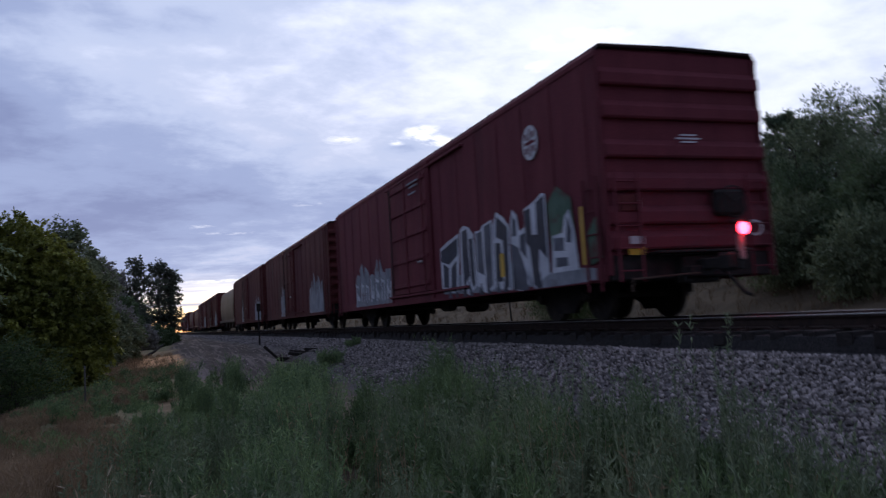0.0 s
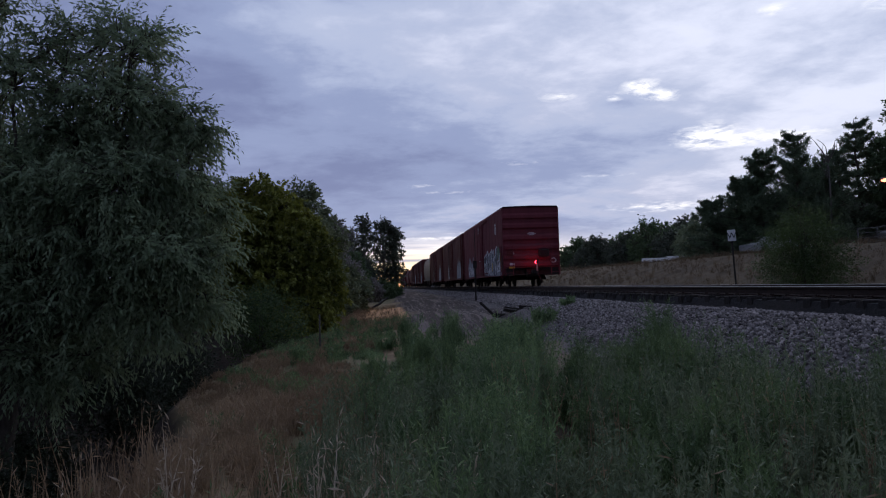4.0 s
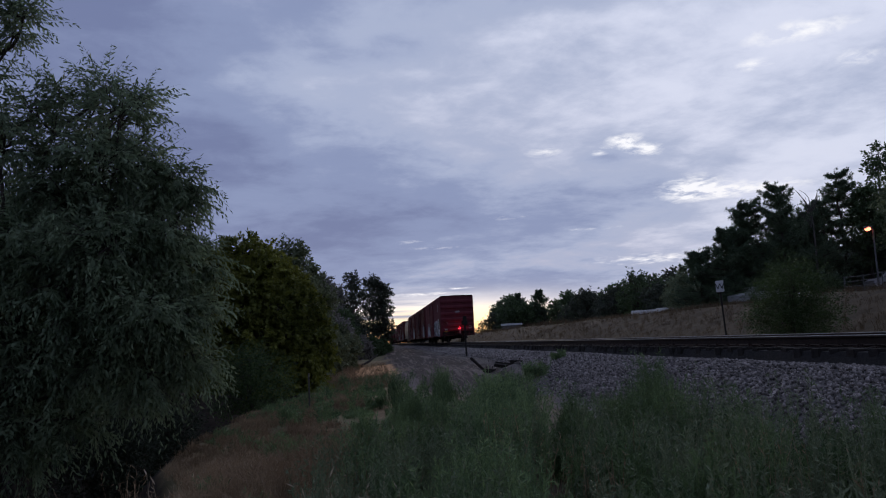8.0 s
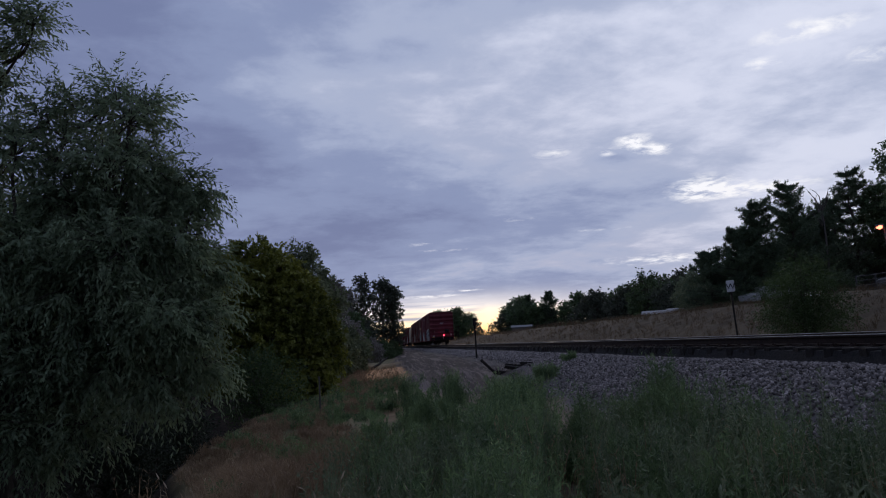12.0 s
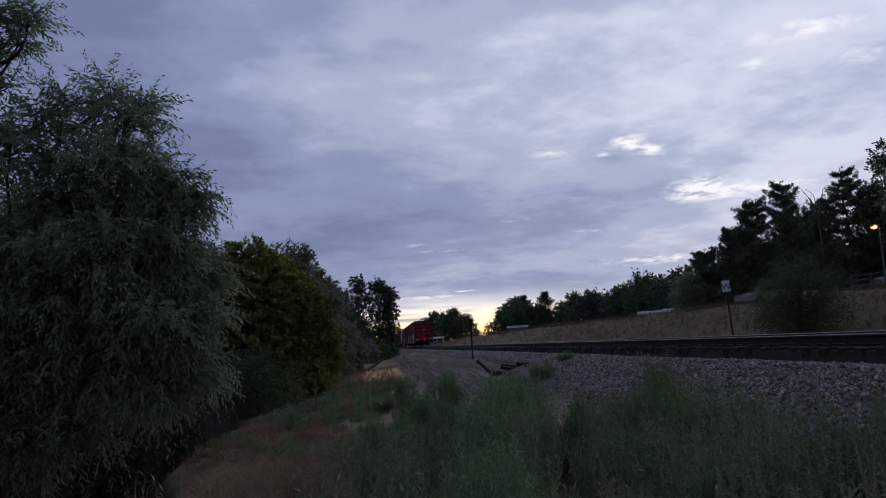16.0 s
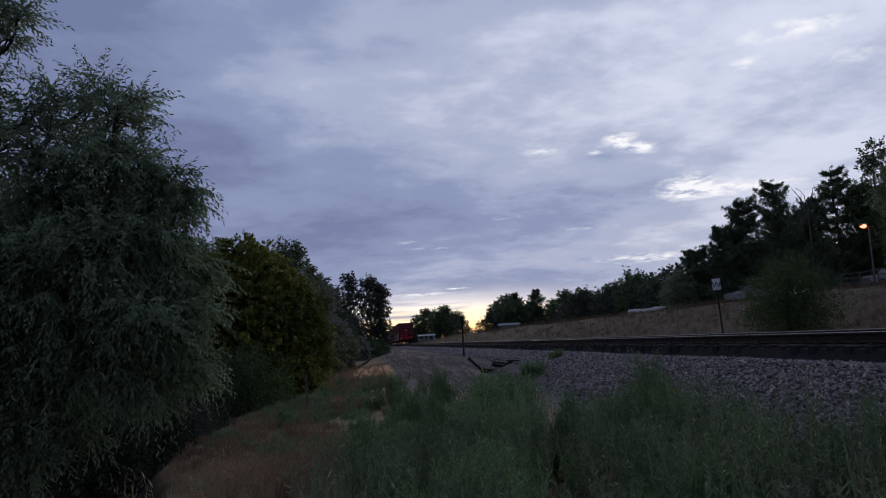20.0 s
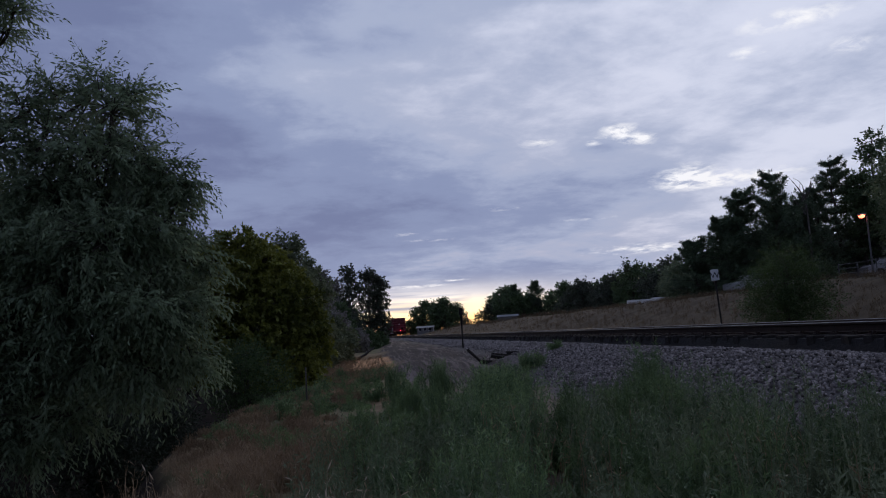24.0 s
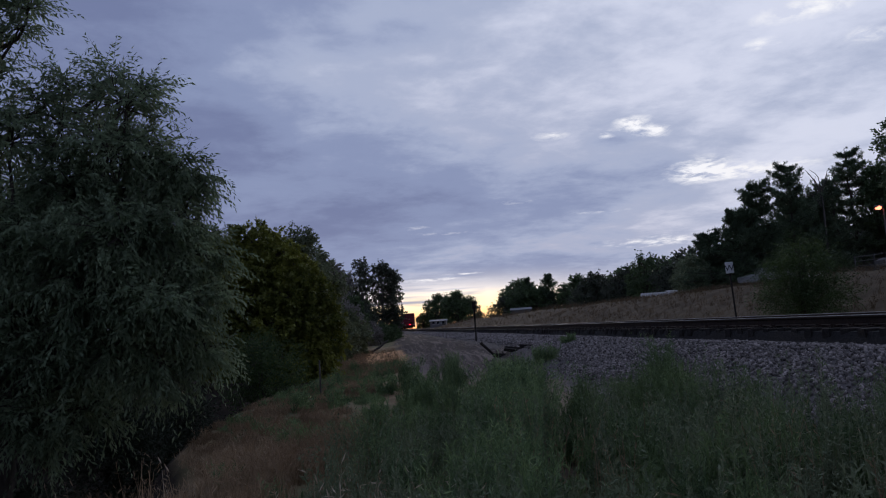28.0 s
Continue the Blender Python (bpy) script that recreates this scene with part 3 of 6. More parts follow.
def tree(name, label, category, at, lobes, leaf_mat, bark, leaves=12000, size=0.09, slim=0.45, droop=0.2, spray=0.5,
         trunk=0.18, per=14, seed=1, group="", hollow=0.35, trunks=1, loose=0.75, scatter=0.16):
    """A trunk with limbs that reach into each lobe of the crown, twigs to its rim, and leaves in sprays round the twigs' ends.
    lobes: (x, y, z, rx, ry, rz) from the foot of the tree."""
    r = np.random.RandomState(seed)
    root = thing(name, label, category, at, group=group)
    lobes = np.asarray(lobes, float)
    vol = (lobes[:, 3] * lobes[:, 4] * lobes[:, 5]) ** (2 / 3)
    top = lobes[np.argmax(lobes[:, 2])]
    paths = []
    fork = np.array([0, 0, max(0.3, 0.28 * (top[2] + 0.3))])
    for k in range(trunks):
        lean = r.randn(3) * (0.25 if trunks > 1 else 0.08) * (1, 1, 0)
        foot = np.array([lean[0], lean[1], -0.25])
        paths.append(bent(foot, fork + lean * 0.5, trunk * 1.25, trunk * 0.9, r, 0.04))
        paths.append(bent(fork + lean * 0.5, top[:3] + (0, 0, top[5] * 0.4), trunk * 0.9, trunk * 0.15, r, 0.06, 7))
    P, D, S = [], [], []
    count = np.maximum(1, (leaves / per * vol / vol.sum()).astype(int))
    for lb, n in zip(lobes, count):
        c, rad = lb[:3], lb[3:]
        start = fork + (c - fork) * 0.25 * r.rand() + (0, 0, 0.15 * c[2] * r.rand())
        paths.append(bent(start, c, trunk * 0.5, trunk * 0.16, r, 0.12))
        d = unit(r.randn(n, 3))
        d[:, 2] = np.where(d[:, 2] < -0.4, d[:, 2] * 0.6, d[:, 2])
        rr = (hollow + (1 - hollow) * r.rand(n) ** 0.6) * (1 + 0.20 * r.randn(n).clip(-1.2, 1.5))
        tip = c + d * rad * rr[:, None]
        for k in r.choice(n, min(n, 26), replace=False):
            paths.append(bent(c + (tip[k] - c) * 0.1, tip[k], trunk * 0.10, trunk * 0.03, r, 0.1, 4))
        out = unit(d + 0.5 * r.randn(n, 3) + (0, 0, -droop))
        m = per
        s = r.rand(n, m)
        spread = spray * (0.7 + 0.6 * r.rand(n))
        q = tip[:, None] + out[:, None] * (s * spread[:, None])[..., None] + r.randn(n, m, 3) * (scatter * spray)
        q[..., 2] -= droop * (s * spread[:, None]) ** 2 * 1.2
        a = unit(out[:, None] + loose * r.randn(n, m, 3) + (0, 0, -droop))
        P.append(q.reshape(-1, 3))
        D.append(a.reshape(-1, 3))
    v, f = tubes(paths)
    part("trunk", mesh_object("trunk", v, f, bark, True), None, root)
    P, D = np.concatenate(P), np.concatenate(D)
    ln = size * (0.6 + 0.8 * r.rand(len(P)))
    v, f = blades(P, D, ln, ln * slim, r)
    part("crown", mesh_object("crown", v, f, leaf_mat), None, root)
    return root


def blob_lobes(height, width, n, seed, low=0.25, taper=0.5, small=1.0):
    """Many small lobes over an uneven crown, some standing out past the rest."""
    r = np.random.RandomState(seed)
    out = []
    n = int(n * 1.9)
    for k in range(n):
        t = (k + 0.5) / n
        z = height * (low + (0.90 - low) * t)
        w = width * 0.5 * math.sqrt(max(0.12, 1 - (2.0 * abs(t - 0.42)) ** 2 * (0.55 + 0.6 * taper)))
        a = k * 2.399 + 0.8 * r.rand()
        s = width * (0.13 + 0.09 * r.rand()) * small
        q = max(0.0, w - s * 0.8) * (0.55 + 0.55 * r.rand()) * (1.0 if t < 0.93 else 0.3)
        out.append((math.cos(a) * q, math.sin(a) * q, z + 0.03 * height * r.randn(), s, s, s * (0.75 + 0.25 * r.rand())))
    return out


def pine(name, label, at, height, width, seed, group="", leaves=11000, size=0.17):
    """A broad pine: whorls of limbs with separate needle clumps, ragged and open in between."""
    r = np.random.RandomState(seed)
    root = thing(name, label, "pine tree", at, group=group)
    paths = [bent((0, 0, -0.2), (r.randn() * 0.15, r.randn() * 0.15, height), 0.02 * height, 0.02, r, 0.02, 8)]
    tips, outs = [], []
    z = height * 0.10
    while z < height * 0.97:
        t = z / height
        for k in range(r.randint(6, 9)):
            reach = width * 0.5 * (1 - t) ** 0.62 * (0.40 + 0.85 * r.rand()) + 0.12
            a = r.rand() * 6.283
            e = np.array([math.cos(a) * reach, math.sin(a) * reach, z + reach * (-0.02 + 0.55 * t) + r.randn() * 0.08])
            paths.append(bent((0, 0, z), e, 0.035 + 0.02 * (1 - t), 0.012, r, 0.08, 4))
            for s in np.linspace(0.22, 1.05, 20):
                tips.append(np.array([0, 0, z]) * (1 - s) + e * s + (0, 0, 0.16 * reach * s ** 3) + r.randn(3) * (0.12 * reach * (1.2 - s) + 0.06) * (1, 1, 0.42))
                outs.append(np.array([math.cos(a), math.sin(a), 0.7]))
        z += height * (0.052 + 0.035 * r.rand())
    tips.append((0, 0, height))
    outs.append((0, 0, 1.0))
    tips, outs = np.array(tips), np.array(outs)
    per = max(5, int(leaves / len(tips)))
    o = unit(r.randn(len(tips), per, 3) * 0.75 + outs[:, None] * 0.8)
    P = (tips[:, None] + o * (0.012 * height * (0.4 + r.rand(len(tips), 1, 1)) * r.rand(len(tips), per, 1))).reshape(-1, 3)
    v, f = tubes(paths)
    part("trunk", mesh_object("trunk", v, f, BARK, True), None, root)
    ln = size * (0.7 + 0.6 * r.rand(len(P)))
    v, f = blades(P, o.reshape(-1, 3), ln, ln * 0.16, r)
    part("crown", mesh_object("crown", v, f, PINE_LEAF), None, root)
    return root


def place(x, y, dz=0.0):
    return (x, y, gz(x, y) + dz)


def willow():
    """The big willow close by: limbs to every lobe of the crown, branchlets inside it, and on each branchlet sprays with leaves in two rows."""
    r = np.random.RandomState(3)
    x0, y0 = -6.6, 13.4
    base = gz(x0, y0)
    root = thing("willow_tree", "large willow with long grey-green drooping leaves", "willow tree", (x0, y0, base))
    lift = -2.1 - base
    # (x, z, radius, depth, fullness) of each lobe
    lobes = ((2.62, 6.50, 0.55, 0.1, 0.7), (2.07, 6.45, 0.50, 0.5, 0.6), (2.85, 6.20, 0.42, -0.4, 0.7), (1.70, 6.10, 0.52, 0.0, 0.55), (2.98, 6.62, 0.26, 0.2, 0.7), (2.44, 6.90, 0.27, 0.2, 0.7),
             (1.61, 6.85, 0.24, 0.4, 0.5), (3.45, 5.15, 0.36, -0.2, 0.8), (3.74, 5.06, 0.26, -0.1, 0.8), (3.20, 4.90, 0.48, 0.3, 0.9), (2.42, 5.50, 0.74, -0.3, 0.8), (1.52, 5.25, 0.74, 0.2, 0.7),
             (0.98, 5.74, 0.60, -0.4, 0.7), (0.60, 6.95, 0.34, 0.0, 0.6), (0.90, 8.24, 0.32, 0.1, 0.6), (1.20, 8.06, 0.20, -0.1, 0.6), (1.05, 7.74, 0.16, -0.1, 0.6), (3.28, 4.22, 0.60, -0.4, 1.0),
             (3.66, 3.82, 0.42, 0.0, 1.0), (2.68, 4.06, 0.74, -0.9, 1.0), (3.62, 2.98, 0.48, -0.3, 1.0), (3.12, 3.01, 0.65, -0.8, 1.0), (1.96, 3.44, 0.84, -0.9, 1.0), (1.07, 4.13, 0.75, -0.8, 1.0),
             (3.62, 2.30, 0.34, -0.2, 0.9), (3.05, 2.08, 0.42, -0.6, 0.9), (2.39, 2.32, 0.52, -0.8, 0.8), (1.51, 2.37, 0.74, -0.6, 0.8), (0.81, 2.77, 0.75, -0.5, 0.8), (1.16, 1.23, 0.62, -0.4, 0.6),
             (1.90, 1.40, 0.40, -0.5, 0.5), (0.05, 9.11, 0.84, 0.0, 0.7), (-0.12, 7.72, 0.84, 0.1, 0.7), (-0.09, 5.59, 0.94, 0.0, 0.8), (-0.06, 3.55, 0.94, -0.3, 0.8), (1.6, 4.6, 0.9, 1.6, 0.9), (1.9, 4.9, 0.6, -0.4, 0.9), (2.5, 4.9, 0.5, 0.0, 0.9), (2.95, 5.75, 0.32, 0.1, 0.5), (3.10, 5.45, 0.3, -0.2, 0.6), (1.25, 6.55, 0.4, 0.1, 0.6), (0.5, 6.3, 0.5, 0.2, 0.6), (0.45, 7.6, 0.32, 0.2, 0.5),
             (2.3, 3.3, 0.9, 1.5, 0.9), (0.3, 2.0, 1.0, 1.2, 0.8), (-1.6, 8.4, 1.2, 0.3, 0.6), (-1.8, 6.2, 1.3, 0.2, 0.7), (-1.8, 3.8, 1.3, 0.0, 0.8), (-1.4, 1.6, 1.2, -0.2, 0.8))
    paths, twigs = [], []
    fork = np.array([0.3, 0.0, 2.2])
    paths.append(bent((0.0, 0.0, -0.3), fork, 0.30, 0.22, r, 0.05))
    paths.append(bent(fork, (-0.6, 0.3, 8.6 + lift), 0.08, 0.03, r, 0.06, 7))
    paths.append(bent(fork, (2.3, 0.1, 6.3 + lift), 0.17, 0.04, r, 0.08, 7))
    paths.append(bent(fork, (3.1, -0.2, 4.4 + lift), 0.14, 0.03, r, 0.10, 7))
    P, D, LN = [], [], []
    for lx, lz, rad, dep, full in lobes:
        c = np.array([lx - 0.14 * smooth(3.6, 4.6, lz) - 0.14 * smooth(5.4, 6.2, lz), dep, lz + lift])
        far = np.linalg.norm(c - fork)
        start = fork + (c - fork) * 0.3 * r.rand() + (0, 0, 0.1 * far)
        if lz > 6.75:
            start = np.array([lx - 0.9, 0.2, lz + lift - 0.55])
        paths.append(bent(start, c, 0.042, 0.018, r, 0.2, 6))
        rad = rad * 1.03
        high = smooth(5.0, 6.6, lz)
        nb = int((9 + 26 * rad) * (1 - 0.42 * high))
        d = unit(r.randn(nb, 3) + (0, -0.15, 0.35 * high))
        tip = c + d * rad * np.array([1.0, 1.35, 0.95]) * (0.55 + 0.45 * r.rand(nb))[:, None]
        for k in range(nb):
            b0 = c + (tip[k] - c) * 0.1
            paths.append(bent(b0, tip[k], 0.014, 0.006, r, 0.1, 4))
            n = max(4, int(full * (5 + 11 * rad) * (1 - 0.45 * high)))
            s = 0.35 + 0.65 * r.rand(n, 1)
            o = b0 + (tip[k] - b0) * s + r.randn(n, 3) * 0.05
            w = unit(0.7 * d[k] + 0.75 * r.randn(n, 3) * (1, 1, 0.7) + (0.0, 0.0, 0.16 * high - 0.5 * (1 - high)))
            ln = 0.34 + 0.38 * r.rand(n, 1)
            sag = (0.10 + 0.28 * (1 - high)) * r.rand(n, 1)
            m = 13
            t = np.linspace(0.08, 1.0, m)[None, :, None]
            q = o[:, None] + w[:, None] * ln[:, None] * t - np.array([0, 0, 1.0]) * (sag * ln * 1.6)[:, None] * t * t
            tan_ = unit(w[:, None] - np.array([0, 0, 1.0]) * (sag * 3.2)[:, None] * t)
            side = unit(np.cross(tan_, unit(r.randn(n, 1, 3) * 0.6 + (0, 0, 1.0))))
            sgn = np.where(np.arange(m) % 2, 1.0, -1.0)[None, :, None]
            a = unit(0.75 * tan_ + 0.62 * sgn * side + (0, 0, -0.42) + 0.22 * r.randn(n, m, 3))
            P.append(q.reshape(-1, 3)), D.append(a.reshape(-1, 3))
            LN.append(((0.105 + 0.06 * r.rand(n, m)) * (1.05 - 0.30 * t[..., 0])).ravel())
            twigs.append(np.concatenate([o, w, ln], 1))
    v, f = tubes(paths)
    part("trunk", mesh_object("trunk", v, f, BARK, True), None, root)
    tw = np.concatenate(twigs)
    v, f = blades(tw[:, :3], tw[:, 3:6], tw[:, 6], np.full(len(tw), 0.007), r)
    part("twig_work", mesh_object("twig_work", v, f, BARK), None, root)
    P, D, LN = np.concatenate(P), np.concatenate(D), np.concatenate(LN)
    v, f = blades(P, D, LN, LN * 0.30, r)
    part("crown", mesh_object("crown", v, f, WILLOW_LEAF), None, root)


def make_trees():
    willow()
    tree("box_elder", "rounded yellow-green box elder behind the willow", "tree", place(-4.9, 31),
         [(0, 0, 5.6, 0.9, 1.0, 0.75), (0.8, -0.2, 5.1, 0.8, 0.9, 0.65), (-0.9, -0.2, 5.2, 0.9, 0.9, 0.7), (1.5, 0, 4.4, 0.8, 0.9, 0.65), (0.4, -0.8, 4.4, 0.9, 0.8, 0.6), (-0.7, -0.8, 4.3, 0.9, 0.8, 0.65),
          (-1.8, -0.2, 4.3, 0.9, 0.9, 0.7), (2.1, -0.1, 3.5, 0.8, 0.9, 0.65), (1.2, -0.9, 3.5, 0.8, 0.8, 0.6), (0.0, -1.1, 3.4, 0.8, 0.8, 0.6), (-1.2, -1.0, 3.3, 0.9, 0.8, 0.65), (-2.2, -0.3, 3.2, 0.9, 0.9, 0.7),
          (2.4, 0.0, 2.5, 0.7, 0.9, 0.6), (1.7, -0.8, 2.4, 0.8, 0.8, 0.6), (0.7, -1.2, 2.4, 0.8, 0.8, 0.6), (-0.5, -1.2, 2.3, 0.9, 0.8, 0.6), (-1.7, -0.9, 2.2, 0.9, 0.8, 0.65), (2.5, 0.1, 1.5, 0.7, 0.8, 0.55),
          (1.9, -0.7, 1.4, 0.8, 0.8, 0.55), (1.0, -1.1, 1.3, 0.8, 0.8, 0.55), (-0.2, -1.2, 1.2, 0.9, 0.8, 0.6), (-1.4, -1.0, 1.2, 0.9, 0.8, 0.6), (2.2, -0.2, 0.6, 0.7, 0.8, 0.5), (1.2, -0.9, 0.5, 0.8, 0.8, 0.5),
          (0.0, 0.4, 3.2, 1.6, 1.0, 1.4), (0.3, 0.4, 1.4, 1.9, 1.0, 1.2)],
         MAPLE_LEAF, BARK, leaves=105000, size=0.135, slim=0.6, droop=0.45, spray=0.32, trunk=0.24, per=18, seed=5, hollow=0.55, loose=0.55, scatter=0.10)
    left = "trees along the foot of the embankment"
    # trees at y 9.6 and 15.5: unseen, added to shade the hollow
    for n, (x, y, h, w, mat, sd) in enumerate(((-9.5, 24, 6.5, 5.5, DARK_LEAF, 11), (-9.8, 9.6, 7.0, 5.0, DARK_LEAF, 36), (-11.5, 15.5, 8.0, 5.0, DARK_LEAF, 38), (-6.3, 40, 7.4, 4.6, DARK_LEAF, 12), (-4.7, 46, 8.5, 4.2, SOFT_LEAF, 13), (-4.2, 54, 8.1, 3.6, SOFT_LEAF, 28), (-3.2, 58, 3.8, 3.4, GREY_LEAF, 29), (-3.4, 46, 3.6, 3.2, SOFT_LEAF, 23), (-2.9, 65, 3.6, 3.0, GREY_LEAF, 30),
                                               (-6.0, 56, 8.2, 4.6, DARK_LEAF, 14), (-4.2, 62, 7.9, 3.6, GREY_LEAF, 15), (-5.6, 78, 8.3, 5.0, COTTON_LEAF, 16),
                                               (-3.2, 84, 5.2, 3.8, DARK_LEAF, 17), (-10, 44, 9.0, 6.0, DARK_LEAF, 18), (-9, 66, 9.6, 6.0, DARK_LEAF, 19), (-13, 30, 9.0, 7.0, DARK_LEAF, 20), (-4.4, 96, 4.6, 4.6, DARK_LEAF, 21), (-3.0, 102, 5.4, 4.4, COTTON_LEAF, 22), (-6.8, 100, 5.6, 5.0, COTTON_LEAF, 24), (-2.0, 90, 2.6, 3.4, GREY_LEAF, 33), (-0.6, 99, 2.0, 3.0, DARK_LEAF, 34), (0.9, 112, 1.9, 2.6, DARK_LEAF, 39), (-3.0, 70, 3.6, 3.2, SOFT_LEAF, 25), (-2.6, 52, 3.0, 2.8, SOFT_LEAF, 26), (-3.4, 40, 3.0, 2.8, SOFT_LEAF, 27))):
        tree("broadleaf_tree", "dark green broadleaf tree in the dip" if mat is DARK_LEAF else "olive-green broadleaf tree in the dip" if mat is MAPLE_LEAF else
             "grey-green broadleaf tree in the dip", "tree", place(x, y), blob_lobes(h, w, 8, sd, 0.12), mat, BARK,
             leaves=16000, size=0.19, slim=0.6, droop=0.3, spray=0.45, trunk=0.16, per=14, seed=sd, group=left)
    # scrub under the trees, along the edge of the grass; nearer bushes have shade in their colour
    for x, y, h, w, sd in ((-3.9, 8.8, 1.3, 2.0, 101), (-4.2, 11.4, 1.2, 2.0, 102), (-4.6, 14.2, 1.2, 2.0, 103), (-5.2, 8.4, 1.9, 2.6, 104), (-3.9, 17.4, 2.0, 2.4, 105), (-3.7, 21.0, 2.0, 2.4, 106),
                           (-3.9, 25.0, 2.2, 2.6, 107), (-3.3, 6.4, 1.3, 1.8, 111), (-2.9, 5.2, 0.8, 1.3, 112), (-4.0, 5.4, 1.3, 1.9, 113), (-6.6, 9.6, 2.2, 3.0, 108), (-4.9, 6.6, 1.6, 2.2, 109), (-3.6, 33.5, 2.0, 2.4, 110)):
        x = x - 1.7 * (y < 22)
        tree("scrub_bush", "tangled scrub under the trees, most of it coloured as in deep shade", "bush", place(x, y), blob_lobes(h, w, 6, sd, 0.1, 0.2), SHADED_SCRUB if y < 24 else SHRUB_LEAF, BARK, leaves=13000, size=0.075, slim=0.4, droop=0.2, spray=0.4,
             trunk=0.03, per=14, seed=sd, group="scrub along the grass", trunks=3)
    # tall thin-crowned cottonwoods against the glow
    for x, y, h, w, sd in ((-5.2, 108, 11.4, 3.6, 31), (-2.9, 111, 12.8, 3.2, 32), (-0.2, 113, 12.2, 3.4, 33), (1.3, 114, 11.3, 2.6, 34), (-7.0, 110, 10.6, 4.0, 35)):
        tree("cottonwood", "tall open-crowned cottonwood dark against the sunset", "cottonwood tree", place(x, y), blob_lobes(h, w * 1.15, 13, sd, 0.08 if x < -1 else 0.17, 0.3), GREY_LEAF if x < -4 else COTTON_LEAF, PALE_BARK,
             leaves=5200, size=0.26, slim=0.7, droop=0.15, spray=0.6, trunk=0.16, per=12, seed=sd, group="cottonwoods beside the line")
    # right-hand bank
    bank = "trees on the far bank"
    tree("shrub_tree", "bushy bright green shrub on the grassy bank", "shrub", place(15.5, 28.2),
         [(0, 0, 1.9, 1.0, 1.0, 0.9), (0.7, 0, 1.4, 0.9, 0.9, 0.8), (-0.7, 0, 1.4, 0.9, 0.9, 0.8), (0, 0, 2.6, 0.6, 0.6, 0.5), (0.2, -0.2, 0.7, 1.2, 1.1, 0.6), (-0.4, 0.1, 0.8, 1.1, 1, 0.6)],
         SHRUB_LEAF, BARK, leaves=30000, size=0.085, slim=0.28, droop=0.05, spray=0.6, trunk=0.06, per=16, seed=41, trunks=3, loose=0.5, scatter=0.1)
    for x, y, h, w, sd in ((31.2, 57.5, 9.0, 7.0, 51), (27.4, 58.5, 6.0, 5.4, 52), (25.7, 60, 4.7, 4.0, 53), (29.2, 58.8, 8.1, 6.4, 59), (39.0, 62, 10.4, 6.0, 54), (36.6, 61, 8.2, 5.0, 155), (33.9, 58.4, 6.9, 5.2, 156), (33.6, 62, 7.4, 4.6, 55), (29.2, 61, 6.0, 6.0, 56),
                           (28.7, 34, 8.2, 7.0, 57), (29.8, 31, 7.4, 6.4, 58)):
        pine("pine_tree", "dark pine with layered needle clumps on the bank", place(x, y), h, w, sd, bank, leaves=44000, size=0.21)
    for x, y, h, w, mat, sd in ((38.2, 68, 8.0, 5.4, DARK_LEAF, 62), (41, 52, 8.0, 6.0, DARK_LEAF, 69), (46, 58, 9.0, 7.0, DARK_LEAF, 70), (30, 18, 7.4, 6.5, DARK_LEAF, 71), (32.5, 63, 5.0, 5.0, DARK_LEAF, 72)):
        tree("broadleaf_tree", "dark green broadleaf tree on the bank", "tree", place(x, y),
             blob_lobes(h, w, 9, sd, 0.14, 0.45), mat, BARK, leaves=17000, size=0.2, slim=0.55, droop=0.2, spray=0.5, trunk=0.15, per=14, seed=sd, group=bank)
    for x, y, h, w, mat, sd in ((24.6, 32.6, 6.6, 3.8, BANK_LEAF, 63), (22.6, 26.4, 5.2, 4.6, BANK_LEAF, 64), (24.4, 23.6, 5.8, 5.0, BANK_LEAF, 65), (31.5, 29.2, 8.0, 6.4, DARK_LEAF, 66),
                                (29.5, 24, 7.5, 6.4, DARK_LEAF, 67), (25, 19.5, 5.8, 5.4, BANK_LEAF, 68), (18.8, 19.6, 2.4, 3.0, BANK_LEAF, 73), (20.0, 17.4, 2.8, 3.4, DARK_LEAF, 74),
                                (20.4, 15.2, 2.6, 3.4, BANK_LEAF, 75), (21.4, 21.8, 3.4, 3.6, DARK_LEAF, 76), (18.0, 16.2, 1.7, 2.6, BANK_LEAF, 77)):
        tree("broadleaf_tree", "dark green broadleaf tree on the bank" if mat is DARK_LEAF else "grey-green feathery tree on the bank", "tree", place(x, y),
             blob_lobes(h, w, 10, sd, 0.12, 0.45), mat, BARK, leaves=26000, size=0.125, slim=0.34, droop=0.15, spray=0.6, trunk=0.12, per=20, seed=sd, group=bank, loose=0.5, scatter=0.09)
    for x, y, h, w, sd in ((43.3, 62.5, 12.8, 5.0, 61), (40.6, 61.0, 9.6, 3.6, 161)):
        tree("broadleaf_tree", "tall open-crowned tree on the bank with sky between its limbs", "tree", place(x, y), blob_lobes(h, w, 8, sd, 0.2, 0.45), DARK_LEAF, BARK,
             leaves=7500, size=0.24, slim=0.55, droop=0.2, spray=0.5, trunk=0.15, per=14, seed=sd, group=bank)
    # bare branches between the pines
    r = np.random.RandomState(80)
    dead = thing("dead_tree", "bare dead treetop among the pines", "tree", place(33.3, 57), group=bank)
    paths = [bent((0, 0, -0.2), (0.2, 0, 7.0), 0.12, 0.05, r, 0.03)]
    for k in range(16):
        a = r.rand() * 6.28
        paths.append(bent((0.1, 0, 5.4 + 0.1 * k), (math.cos(a) * 0.8, math.sin(a) * 0.8, 6.7 + 0.11 * k), 0.04, 0.014, r, 0.15))
